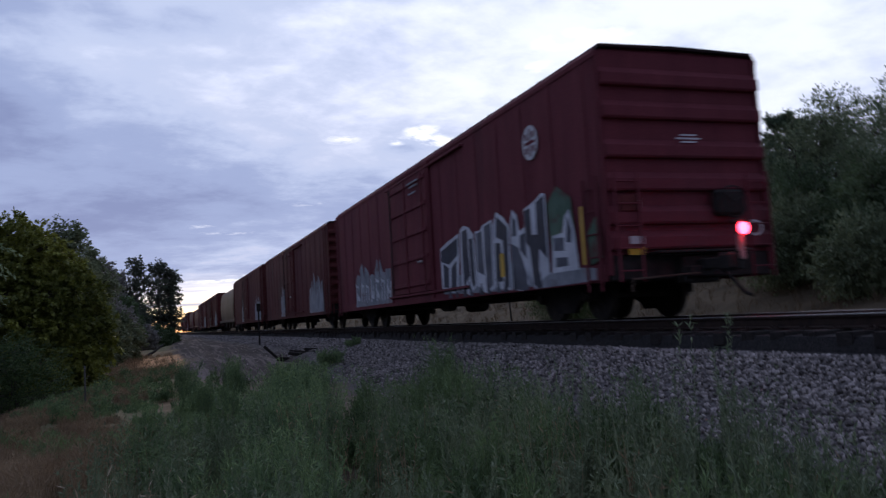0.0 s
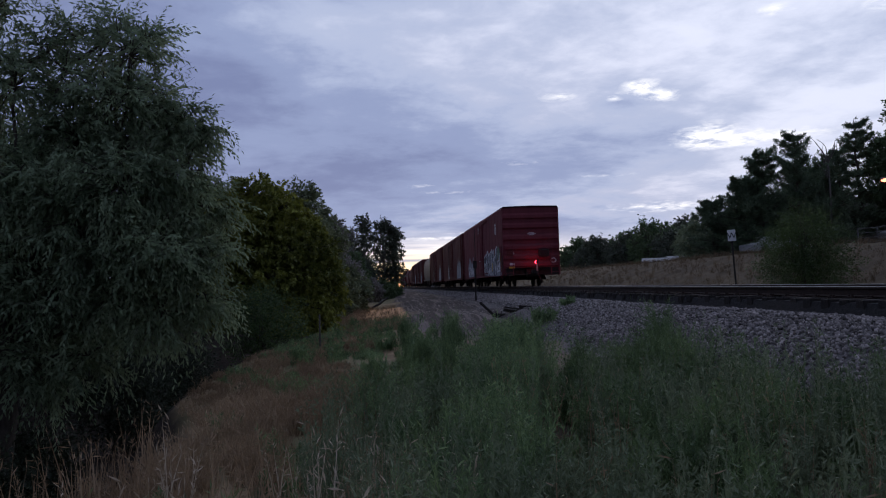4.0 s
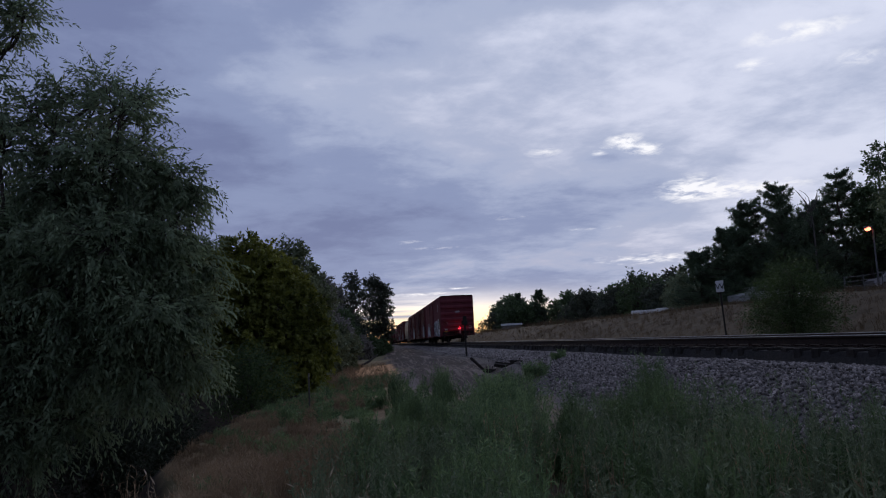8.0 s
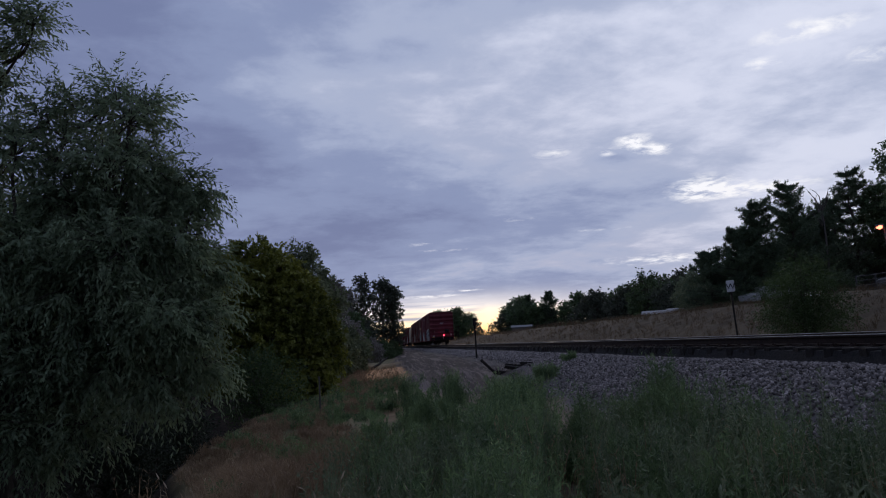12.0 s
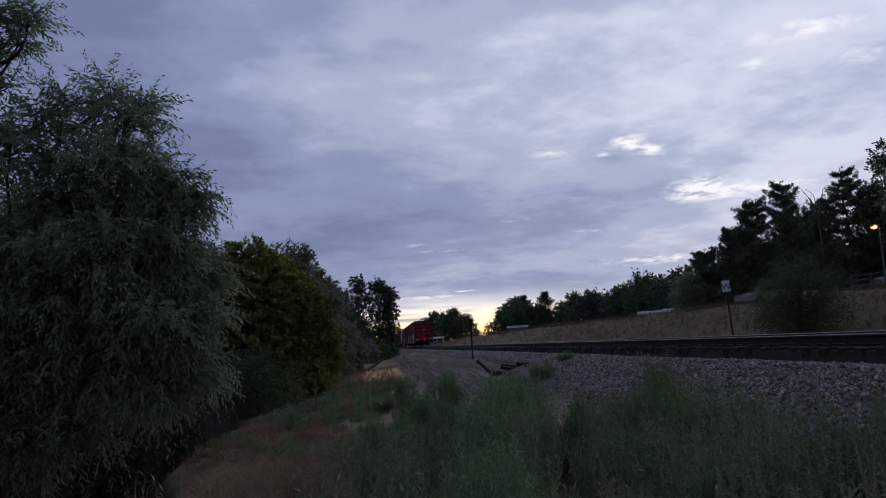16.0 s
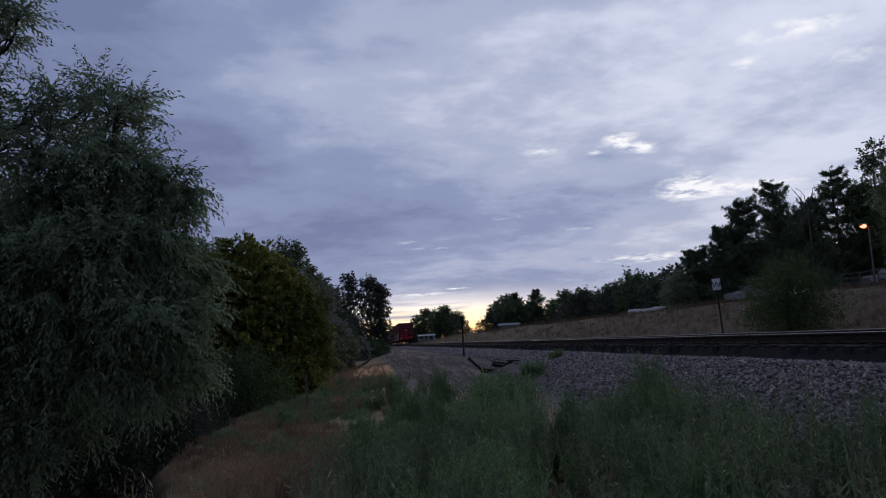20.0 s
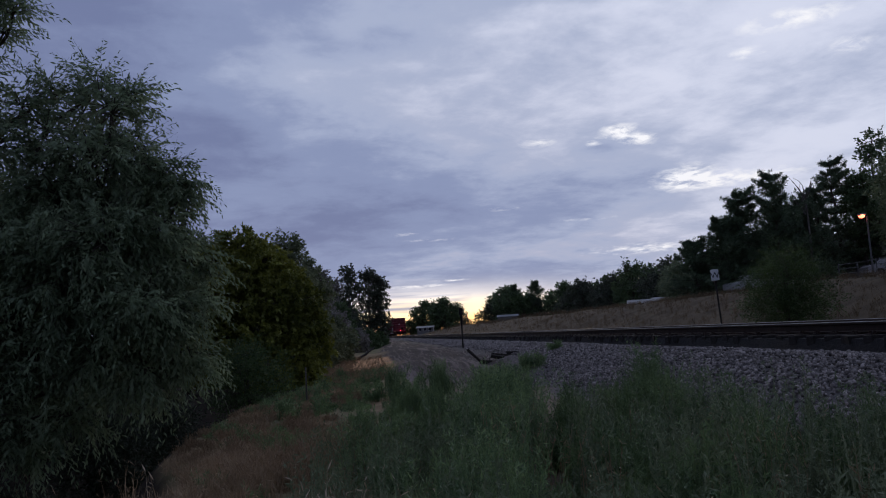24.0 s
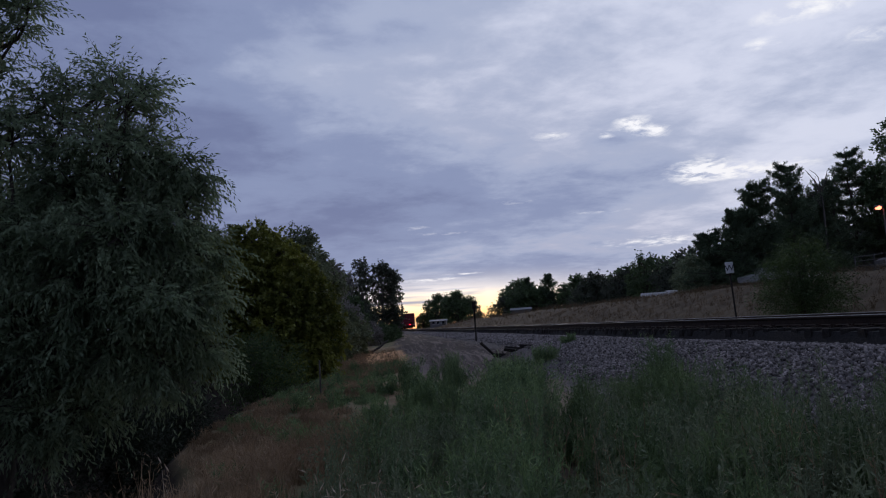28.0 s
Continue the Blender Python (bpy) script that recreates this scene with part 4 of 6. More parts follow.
    v, f = tubes(paths)
    part("trunk", mesh_object("trunk", v, f, PALE_BARK, True), None, dead)
    # far row
    far = "distant trees beyond the field"
    kinds = [tree("distant_tree", "dark rounded tree far beyond the field", "tree", place(40, 230), blob_lobes(12.5, 12, 15, 91, 0.05, 0.4, 0.62), DARK_LEAF, BARK, 7000, 0.55, 0.7, 0.1, 1.1, 0.3, 10, 91, far),
             tree("distant_tree", "dark uneven tree far beyond the field", "tree", place(52, 190), blob_lobes(10.5, 13, 15, 92, 0.05, 0.4, 0.6), COTTON_LEAF, BARK, 7000, 0.5, 0.7, 0.1, 1.1, 0.3, 10, 92, far),
             pine("distant_pine", "dark conifer far beyond the field", place(46, 218), 12.3, 7.5, 93, far, leaves=5000, size=0.7),
             tree("distant_tree", "sparse tall tree far beyond the field", "tree", place(51, 150), blob_lobes(11.6, 7.5, 8, 94, 0.2, 0.4), DARK_LEAF, BARK, 4200, 0.42, 0.6, 0.1, 1.0, 0.22, 10, 94, far),
             tree("distant_tree", "pale grey-green willow far beyond the field", "tree", place(46.5, 118), blob_lobes(8.2, 5.5, 8, 95, 0.1, 0.4), SAGE_LEAF, BARK, 9000, 0.3, 0.4, 0.4, 0.7, 0.2, 14, 95, far)]
    r = random.Random(17)
    for k, x, y in ((3, 37.5, 216), (2, 42, 228), (0, 55.5, 222), (1, 60, 225), (0, 62, 200), (1, 57, 178), (0, 60, 172), (1, 55, 140), (4, 43, 106), (4, 51, 130), (3, 58, 160), (0, 70, 180), (1, 66, 150), (0, 58, 118), (4, 50, 112),
                    (0, 28, 300), (1, 33, 310), (0, 22, 318), (3, 25, 305), (1, 50, 262), (2, 43, 268), (0, 70, 240), (1, 80, 210),
                    (0, -14, 150), (1, -18, 180), (0, -9, 140), (1, -24, 220), (0, -8, 170), (1, -13, 250), (0, -20, 120), (1, -16, 95), (0, -22, 75), (1, -30, 160), (0, -24, 50), (1, -22, 320), (0, -26, 20), (1, -20, 5), (3, 30, 330), (0, 60, 80), (1, 64, 100), (0, 56, 66)):
        copy_thing(kinds[k], pose(x, y, gz(x, y) - 0.1, 0, 0, r.uniform(0, 360)))
    for k, x, y, s in ((1, 34.5, 226, 0.72), (0, 41.5, 217, 0.75), (1, 45, 219, 0.8), (3, 50, 214, 0.8), (0, 15.5, 320, 0.5), (1, 18.5, 330, 0.62), (3, 21.5, 326, 0.7)):
        copy_thing(kinds[k], pose(x, y, gz(x, y) - 0.1, 0, 0, 40 * s) @ Matrix.Scale(s, 4))
    # far woods all round, closing the horizon
    P, D = [], []
    rr = np.random.RandomState(5)
    n = 26000
    a = rr.rand(n) * 2 * np.pi
    d = 420 + 260 * rr.rand(n)
    hgt = 5 + 5 * (0.5 + 0.5 * np.sin(a * 37) * np.cos(a * 23 + 1)) + 2 * np.sin(a * 91)
    keep = (hgt < 6) | (np.abs(np.arctan2(np.sin(a - 1.50), np.cos(a - 1.50))) > 0.16)
    pos = np.stack([np.cos(a) * d, np.sin(a) * d, -0.8 + hgt * rr.rand(n) ** 0.8], 1)[keep]
    ln = 2.0 + 2.0 * rr.rand(len(pos))
    v, f = blades(pos, rr.randn(len(pos), 3) * (1, 1, 0.6), ln, ln * 0.8, rr)
    tagged(new("far_woods", mesh_object("far_woods", v, f, DARK_LEAF)), "dark band of woods on the horizon", "woods", kind="stuff")


make_trees()


# ---- weeds and grass ----
def weed_mesh(name, xs, ys, hs, mat, r, stems=13, leaves=26, leaf_len=0.06, slim=0.2, spread=0.32, label="", category="weeds"):
    n = len(xs)
    z = ground_height(xs, ys)
    base = np.repeat(np.stack([xs, ys, z - 0.02], 1), stems, 0)
    hh = np.repeat(hs, stems) * (0.55 + 0.5 * r.rand(n * stems))
    ang = r.rand(n * stems) * 2 * np.pi
    lean = spread * (0.15 + r.rand(n * stems)) * hh
    tipdir = np.stack([np.cos(ang) * lean, np.sin(ang) * lean, hh], 1)
    m = len(base)
    # stems: narrow upright triangles-in-quads
    side = unit(np.cross(tipdir, r.randn(m, 3)))
    w = (0.0035 + 0.003 * r.rand(m))[:, None]
    base = base + r.randn(m, 3) * (0.05, 0.05, 0)
    bow = tipdir * (0.55, 0.55, 0.62)
    sv = np.stack([base - side * w, base + side * w, base + bow * 0.9 + side * w * 0.7, base + tipdir, base + bow * 0.9 - side * w * 0.7], 1)
    t = 0.18 + 0.82 * r.rand(m, leaves) ** 0.85
    q = base[:, None] + bow[:, None] * 2 * (t * (1 - t))[..., None] * 0.8 + tipdir[:, None] * (t * t * 0.9 + t * 0.1)[..., None]
    d = unit(unit(tipdir)[:, None] * 0.7 + r.randn(m, leaves, 3) * 0.55)
    ln = leaf_len * (0.5 + 0.9 * r.rand(m * leaves)) * np.repeat(1.15 - 0.0 * hh, leaves)
    lv, lf = blades(q.reshape(-1, 3), d.reshape(-1, 3), ln, ln * slim, r)
    k = np.arange(m)[:, None] * 5
    f1 = np.concatenate([k + 0, k + 1, k + 2, k + 4], 1)
    f2 = np.concatenate([k + 4, k + 2, k + 3, k + 3], 1)
    V = np.concatenate([sv.reshape(-1, 3), lv])
    tri = np.concatenate([k + 4, k + 2, k + 3], 1)
    quads = np.concatenate([f1, lf + m * 5])
    tris = np.concatenate([quads[:, [0, 1, 2]], quads[:, [0, 2, 3]], tri])
    return tagged(new(name, mesh_object(name, V, tris, mat)), label, category, kind="stuff")


def make_weeds():
    r = np.random.RandomState(22)

    def pick(n, x0, x1, y0, y1, ok):
        x, y = x0 + (x1 - x0) * r.rand(n), y0 + (y1 - y0) * r.rand(n)
        k = ok(x, y)
        return x[k], y[k]

    def clumps(n, x0, x1, y0, y1, ok, per, rad, low, high):
        """Weeds stand in clumps, each of its own height."""
        cx, cy = pick(n, x0, x1, y0, y1, ok)
        k = r.randint(per // 2, per + 1, len(cx))
        hh = np.repeat(low + (high - low) * r.rand(len(cx)) ** 1.2, k)
        ox, oy = r.randn(k.sum()), r.randn(k.sum())
        rr = np.repeat(rad * (0.6 + 0.7 * r.rand(len(cx))), k)
        x, y = np.repeat(cx, k) + ox * rr, np.repeat(cy, k) + oy * rr
        h = hh * (1.08 - 0.17 * (ox ** 2 + oy ** 2)).clip(0.4) * (0.85 + 0.25 * r.rand(len(x)))
        return x, y, h

    def left_mass(x, y):
        edge = np.minimum(0.185 * y, 2.75) + 0.12 * wave(x, y, 1.2, 1.0)
        return (x < edge) & (x > -0.35 + 0.45 * wave(x, y, 0.5, 2.0)) & (r.rand(len(x)) < 1 - smooth(14, 22, y)) & (y > 3.2)

    def right_mass(x, y):
        return (x > np.maximum(1.2, 0.222 * y + 0.12)) & (x < 4.3 + 0.25 * wave(x, y, 1.1, 4.0) - 0.03 * y) & (y < 12.0) & (y > 2.6)

    x, y, h = clumps(112, -1.6, 3.0, 3.2, 20, left_mass, 12, 0.17, 0.28, 0.95)
    n = 15
    ex = np.linspace(5.0, 15.5, n)
    for cx, cy, hh in zip(np.minimum(0.175 * ex, 2.7) - 0.15 - 0.25 * r.rand(n), ex, 0.62 + 0.36 * r.rand(n)):
        x, y = np.concatenate([x, cx + 0.2 * r.randn(16)]), np.concatenate([y, cy + 0.3 * r.randn(16)])
        h = np.concatenate([h, hh * (0.75 + 0.3 * r.rand(16))])
    weed_mesh("weeds", x, y, h, WEED_LEAF, r, 14, 46, 0.042, 0.15, 0.26, "tall grey-green weeds crowding beside the gravel")
    x, y, h = clumps(92, 1.6, 4.6, 2.6, 12.0, right_mass, 12, 0.17, 0.40, 1.10)
    h = h * (0.5 + 0.5 * smooth(0.19, 0.25, x / y)) * (1 - 0.28 * smooth(0.46, 0.55, x / y))
    weed_mesh("weeds", x, y, h, TALL_WEED, r, 14, 48, 0.042, 0.15, 0.24, "tall grey-green weeds at the foot of the ballast")
    x, y = pick(620, -2.2, 4.2, 2.6, 8.5, lambda x, y: left_mass(x, y) | right_mass(x, y))
    weed_mesh("sage_weeds", x, y, 0.45 + 0.55 * r.rand(len(x)), SAGE_LEAF, r, 7, 46, 0.034, 0.22, 0.18, "pale seeding weeds standing among the rest")
    x, y = pick(150, 0.2, 1.5, 3.0, 5.4, lambda x, y: r.rand(len(x)) < 0.85)
    weed_mesh("pale_weeds", x, y, 0.35 + 0.4 * r.rand(len(x)), SAGE_LEAF, r, 9, 40, 0.036, 0.2, 0.3, "pale dry-tipped weeds close to the path")
    x, y = pick(230, -3.2, 3.2, 3.0, 8.5, lambda x, y: r.rand(len(x)) < 0.6)
    weed_mesh("dry_stalks", x, y, 0.45 + 0.45 * r.rand(len(x)), DRY_GRASS, r, 9, 5, 0.05, 0.12, 0.28, "pale dry stalks among the weeds", "grass")
    # dry grass on the slope towards the trees
    def dry(x, y):
        return (x < -0.6 + 0.9 * wave(x, y, 0.5, 2.0)) & (x > crest(y) - 0.1 + 0.25 * wave(x, y, 0.7, 6.0)) & (r.rand(len(x)) < 0.5 + 0.5 * (wave(x, y, 0.8, 8.0) > -0.2))

    x, y = pick(3300, -3.8, 0.5, 4.0, 36, dry)
    weed_mesh("dry_grass", x, y, (0.26 + 0.3 * r.rand(len(x))) * (1 - 0.68 * smooth(9, 15, y)) * (0.55 + 0.45 * smooth(0.0, 1.2, x - crest(y))), DRY_GRASS, r, 26, 3, 0.09, 0.06, 0.55, "dry tan grass on the slope", "grass")
    x, y = pick(700, -2.2, 0.6, 30, 62, lambda x, y: r.rand(len(x)) < 0.8 - 0.65 * (x > -1.2) * (y > 38))
    weed_mesh("dry_grass", x, y, 0.22 + 0.2 * r.rand(len(x)), DRY_GRASS, r, 16, 2, 0.09, 0.08, 0.55, "dry tan grass beside the dirt track", "grass")
    x, y = pick(4200, 12.4, 30, 10, 90, lambda x, y: r.rand(len(x)) < 0.9)
    weed_mesh("bank_grass", x, y, 0.22 + 0.25 * r.rand(len(x)), BANK_GRASS, r, 10, 1, 0.12, 0.10, 0.5, "dry grass on the far bank", "grass")
    x, y = pick(3200, 12.6, 52, 88, 230, lambda x, y: x < 0.25 * y)
    weed_mesh("bank_grass", x, y, 0.3 + 0.4 * r.rand(len(x)), BANK_GRASS, r, 9, 1, 0.2, 0.16, 0.5, "dry grass on the field beyond the bank", "grass")
    # tall seeding stems standing over the rest
    x, y = np.array([2.95, 3.3, 2.72, 3.62, 2.45, 3.05]), np.array([4.05, 4.15, 4.8, 4.5, 5.4, 4.3])
    weed_mesh("tall_weeds", x, y, np.array([1.42, 1.36, 1.2, 1.25, 1.1, 1.3]), SAGE_LEAF, r, 4, 110, 0.036, 0.2, 0.10, "tall seeding weed stems")
    x, y = pick(44, -1.7, 0.4, 3.2, 5.6, lambda x, y: r.rand(len(x)) < 0.8)
    weed_mesh("dry_stalks", x, y, 0.5 + 0.4 * r.rand(len(x)), PALE_STALK, r, 7, 8, 0.05, 0.14, 0.3, "bleached dry grass stalks close by", "grass")
    # green tufts thinning out towards the dirt
    x, y = pick(90, -2.4, 1.8, 16, 34, lambda x, y: r.rand(len(x)) < 0.7)
    weed_mesh("weeds", x, y, 0.3 + 0.25 * r.rand(len(x)), WEED_LEAF, r, 10, 16, 0.07, 0.2, 0.4, "low green weeds on the dirt")
    x, y = pick(1100, -3.0, 0.2, 5, 36, lambda x, y: (wave(x, y, 0.7, 11.0) > 0.2 - 0.6 * (y > 19)) & (x > crest(y)))
    weed_mesh("weeds", x, y, (0.16 + 0.25 * r.rand(len(x))) * (1 - 0.5 * smooth(12, 18, y)), WEED_LEAF, r, 9, 18, 0.06, 0.14, 0.5, "low green weeds in the dry grass")
    # bushes on the ballast edge
    for x0, y0, h, k, wide in ((4.72, 23.5, 0.5, 12, 0.14), (6.2, 26.8, 0.32, 6, 0.1), (2.10, 13.2, 0.92, 26, 0.2), (1.85, 12.2, 0.84, 24, 0.2)):
        x, y = x0 + r.randn(k) * wide, y0 + r.randn(k) * wide
        weed_mesh("bush", x, y, h * (0.7 + 0.5 * r.rand(k)), WEED_LEAF, r, 16, 26, 0.055, 0.22, 0.5, "small round green weed clump in the gravel")


make_weeds()


# ---- the train ----
CAR_RED = surface("oxide_red_car_paint", (0.126, 0.0320, 0.0400), (0.180, 0.0460, 0.0560), 1.6, 0.78, bump=0.12, fine=30, stain=(0.092, 0.028, 0.033),
                  stain_scale=0.9, stain_cut=0.56, streak=(1.2, 1.2, 0.22), spec=0.08)
CAR_BROWN = surface("faded_brown_car_paint", (0.082, 0.022, 0.022), (0.130, 0.036, 0.034), 1.6, 0.7, bump=0.12, fine=30, stain=(0.050, 0.026, 0.022),
                    stain_scale=1.1, stain_cut=0.55, streak=(1.2, 1.2, 0.22), spec=0.08)
ROOF_GRIME = surface("sooty_car_roof", (0.016, 0.010, 0.010), (0.040, 0.024, 0.022), 2.0, 0.85, bump=0.2, spec=0.1)
CAR_TAN = surface("weathered_tan_car_paint", (0.075, 0.050, 0.038), (0.120, 0.082, 0.062), 1.4, 0.55, bump=0.1, fine=30, stain=(0.16, 0.12, 0.09), stain_scale=1.0,
                  stain_cut=0.55, streak=(1.2, 1.2, 0.22), spec=0.2)
UNDER = surface("grimy_underframe", (0.014, 0.012, 0.011), (0.034, 0.028, 0.025), 5.0, 0.9, bump=0.4)
WHEEL = surface("wheel_steel", (0.030, 0.024, 0.021), (0.060, 0.048, 0.042), 6.0, 0.7, metal=0.4)
BRIGHT = surface("worn_wheel_tread", (0.34, 0.34, 0.35), (0.46, 0.46, 0.47), 6.0, 0.3, metal=1.0)
SILVER = surface("silver_spray_paint", (0.44, 0.46, 0.51), (0.66, 0.68, 0.72), 2.2, 0.55, bump=0.05, stain=(0.30, 0.31, 0.35), stain_scale=1.6, stain_cut=0.60)
SLATE = surface("dark_blue_spray_paint", (0.020, 0.022, 0.034), (0.042, 0.046, 0.066), 2.2, 0.6, bump=0.05)
FILL_BLUE = surface("blue_grey_spray_paint", (0.045, 0.052, 0.072), (0.115, 0.125, 0.155), 2.0, 0.6, bump=0.05)
FADED = surface("faded_blue_grey_spray", (0.15, 0.165, 0.19), (0.33, 0.345, 0.375), 1.8, 0.75, bump=0.05, stain=(0.10, 0.055, 0.055), stain_scale=1.4, stain_cut=0.54)
MIST_GREEN = surface("green_overspray", (0.045, 0.10, 0.062), (0.10, 0.165, 0.115), 2.0, 0.75, bump=0.05, stain=(0.085, 0.024, 0.024), stain_scale=2.2, stain_cut=0.5)
DECAL = surface("white_decal", (0.50, 0.49, 0.50), (0.64, 0.63, 0.63), 3.0, 0.6, bump=0.05)
YELLOW = surface("yellow_reflective_strip", (0.55, 0.34, 0.03), (0.70, 0.44, 0.05), 4.0, 0.5, bump=0.05)
PINK = surface("marker_housing", (0.36, 0.19, 0.18), (0.48, 0.27, 0.25), 6.0, 0.5, bump=0.1)
RED_GLOW = glowing("red_marker_light", (1.0, 0.014, 0.03), 30.0)
W2, SILL, EAVE, ROOF = 1.64, 0.74, 4.50, 4.63


def end_wall(bm, y, face, ribs, depth=0.12, z0=SILL + 0.1):
    """A corrugated end: each rib swells outwards and is cut under sharply. face: -1 looks back along -y."""
    zs = sorted(ribs, reverse=True)
    prof = [(y, EAVE + 0.02)]
    for z in zs:
        h = 0.30 if len(ribs) < 8 else 0.2
        prof += [(y, z + h + 0.03), (y + face * depth, z + h - 0.09), (y + face * depth, z + 0.045), (y + face * depth * 0.8, z + 0.01), (y, z)]
    prof += [(y, z0), (y - face * 0.06, z0), (y - face * 0.06, EAVE + 0.02)]
    prism(bm, prof, -W2 + 0.03, W2 - 0.03, "x")
    return bm


def ladder(parent, x0, x1, z0, z1, rungs, plane, axis_, name="ladder"):
    """Two stiles and round rungs, on an end (axis y) or a side (axis x) at plane."""
    bm = B()
    at = (lambda u, z: (u, plane, z)) if axis_ == "y" else (lambda u, z: (plane, u, z))
    for u in (x0, x1):
        rod(bm, at(u, z0), at(u, z1), 0.022, seg=6)
    lad = part(name, bm, parent["paint"], parent)
    for k in range(rungs):
        z = z0 + (z1 - z0) * (k + 0.5) / rungs
        part("rung", rod(B(), at(x0, z), at(x1, z), 0.013, seg=6), parent["paint"], lad)
    return lad


def truck(car, y):
    """A two-axle freight truck: side frames with spring nests, bolster, and turning wheelsets."""
    tr = part("truck", box(B(), -1.0, 1.0, -0.2, 0.2, 0.42, 0.66, 0.03), UNDER, car)
    tr.matrix_basis = pose(0, y, 0)
    for s in (-1, 1):
        x = s * 1.0
        bm = B()
        prism(bm, [(-1.18, 0.44), (-1.18, 0.62), (-0.95, 0.68), (-0.55, 0.66), (-0.3, 0.74), (0.3, 0.74), (0.55, 0.66), (0.95, 0.68), (1.18, 0.62), (1.18, 0.44),
                   (0.75, 0.44), (0.45, 0.30), (0.32, 0.16), (-0.32, 0.16), (-0.45, 0.30), (-0.75, 0.44)], x - 0.06, x + 0.06, "x")
        fr = part("side_frame", bm, UNDER, tr)
        for dy in (-0.16, -0.05, 0.06, 0.17):
            part("spring", rod(B(), (x + s * 0.03, dy, 0.24), (x + s * 0.03, dy, 0.46), 0.045, seg=8), UNDER, tr)
        for dy in (-0.88, 0.88):
            part("bearing_cap", rod(B(), (x + s * 0.03, dy, 0.46), (x + s * 0.15, dy, 0.46), 0.10, 0.085, 10), WHEEL, tr)
    sets = []
    for dy in (-0.88, 0.88):
        bm = B()
        rod(bm, (-0.95, 0, 0), (0.95, 0, 0), 0.07, seg=8)
        for s in (-1, 1):
            rod(bm, (s * 0.72, 0, 0), (s * 0.80, 0, 0), 0.46, seg=28)
            rod(bm, (s * 0.685, 0, 0), (s * 0.72, 0, 0), 0.485, seg=28)
            rod(bm, (s * 0.80, 0, 0), (s * 0.83, 0, 0), 0.16, seg=12)
            for a in range(6):
                rod(bm, (s * 0.80, math.cos(a * 1.047) * 0.28, math.sin(a * 1.047) * 0.28), (s * 0.812, math.cos(a * 1.047) * 0.28, math.sin(a * 1.047) * 0.28), 0.05, seg=6)
        ws = part("wheelset", bm, WHEEL, tr)
        ws.matrix_basis = pose(0, dy, 0.46)
        sets.append(ws)
    return sets


def strokes(bm, segs, x, wide, thick):
    """Painted strokes on the side: thin slabs from (y, z) to (y, z)."""
    for (a, b) in segs:
        a, b = Vector(a), Vector(b)
        d = (b - a)
        n = Vector((-d.y, d.x)).normalized() * wide * 0.5
        e = d.normalized() * wide * 0.35
        prism(bm, [tuple(a - e + n), tuple(a - e - n), tuple(b + e - n * 0.8), tuple(b + e + n * 0.8)], x - thick, x, "x")


def letter_strokes(y0, y1, z0, z1, n, seed):
    """Illegible letter forms: leaning stems with bars and hooks."""
    r = random.Random(seed)
    out = []
    w = (y1 - y0) / n
    for k in range(n):
        c = y1 - (k + 0.5) * w
        h = z1 - (z1 - z0) * 0.16 * r.random() - (0.25 if k < 2 else 0.0)
        lean = r.uniform(-0.18, 0.12)
        a, b = c + w * 0.27, c - w * 0.27
        kind = r.randrange(5)
        out.append(((a, z0 + 0.1 * r.random()), (a + lean, h)))
        if kind in (0, 2, 3):
            out.append(((b, z0 + 0.12 * r.random()), (b + lean, h - 0.1)))
        if kind in (0, 1):
            out.append(((a + lean, h - 0.05), (b + lean, h - 0.12)))
        if kind in (1, 4):
            out.append(((a + lean * 0.5, (z0 + h) / 2), (b, z0 + 0.15)))
            out.append(((a, z0 + 0.2), (b, z0 + 0.1)))
        if kind in (2, 3):
            out.append(((a, (z0 + h) / 2 + 0.1), (b, (z0 + h) / 2 - 0.15)))
        if kind == 4:
            out.append(((b, z0 + 0.2), (b + lean * 0.6, (z0 + h) / 2 + 0.15)))
    return out


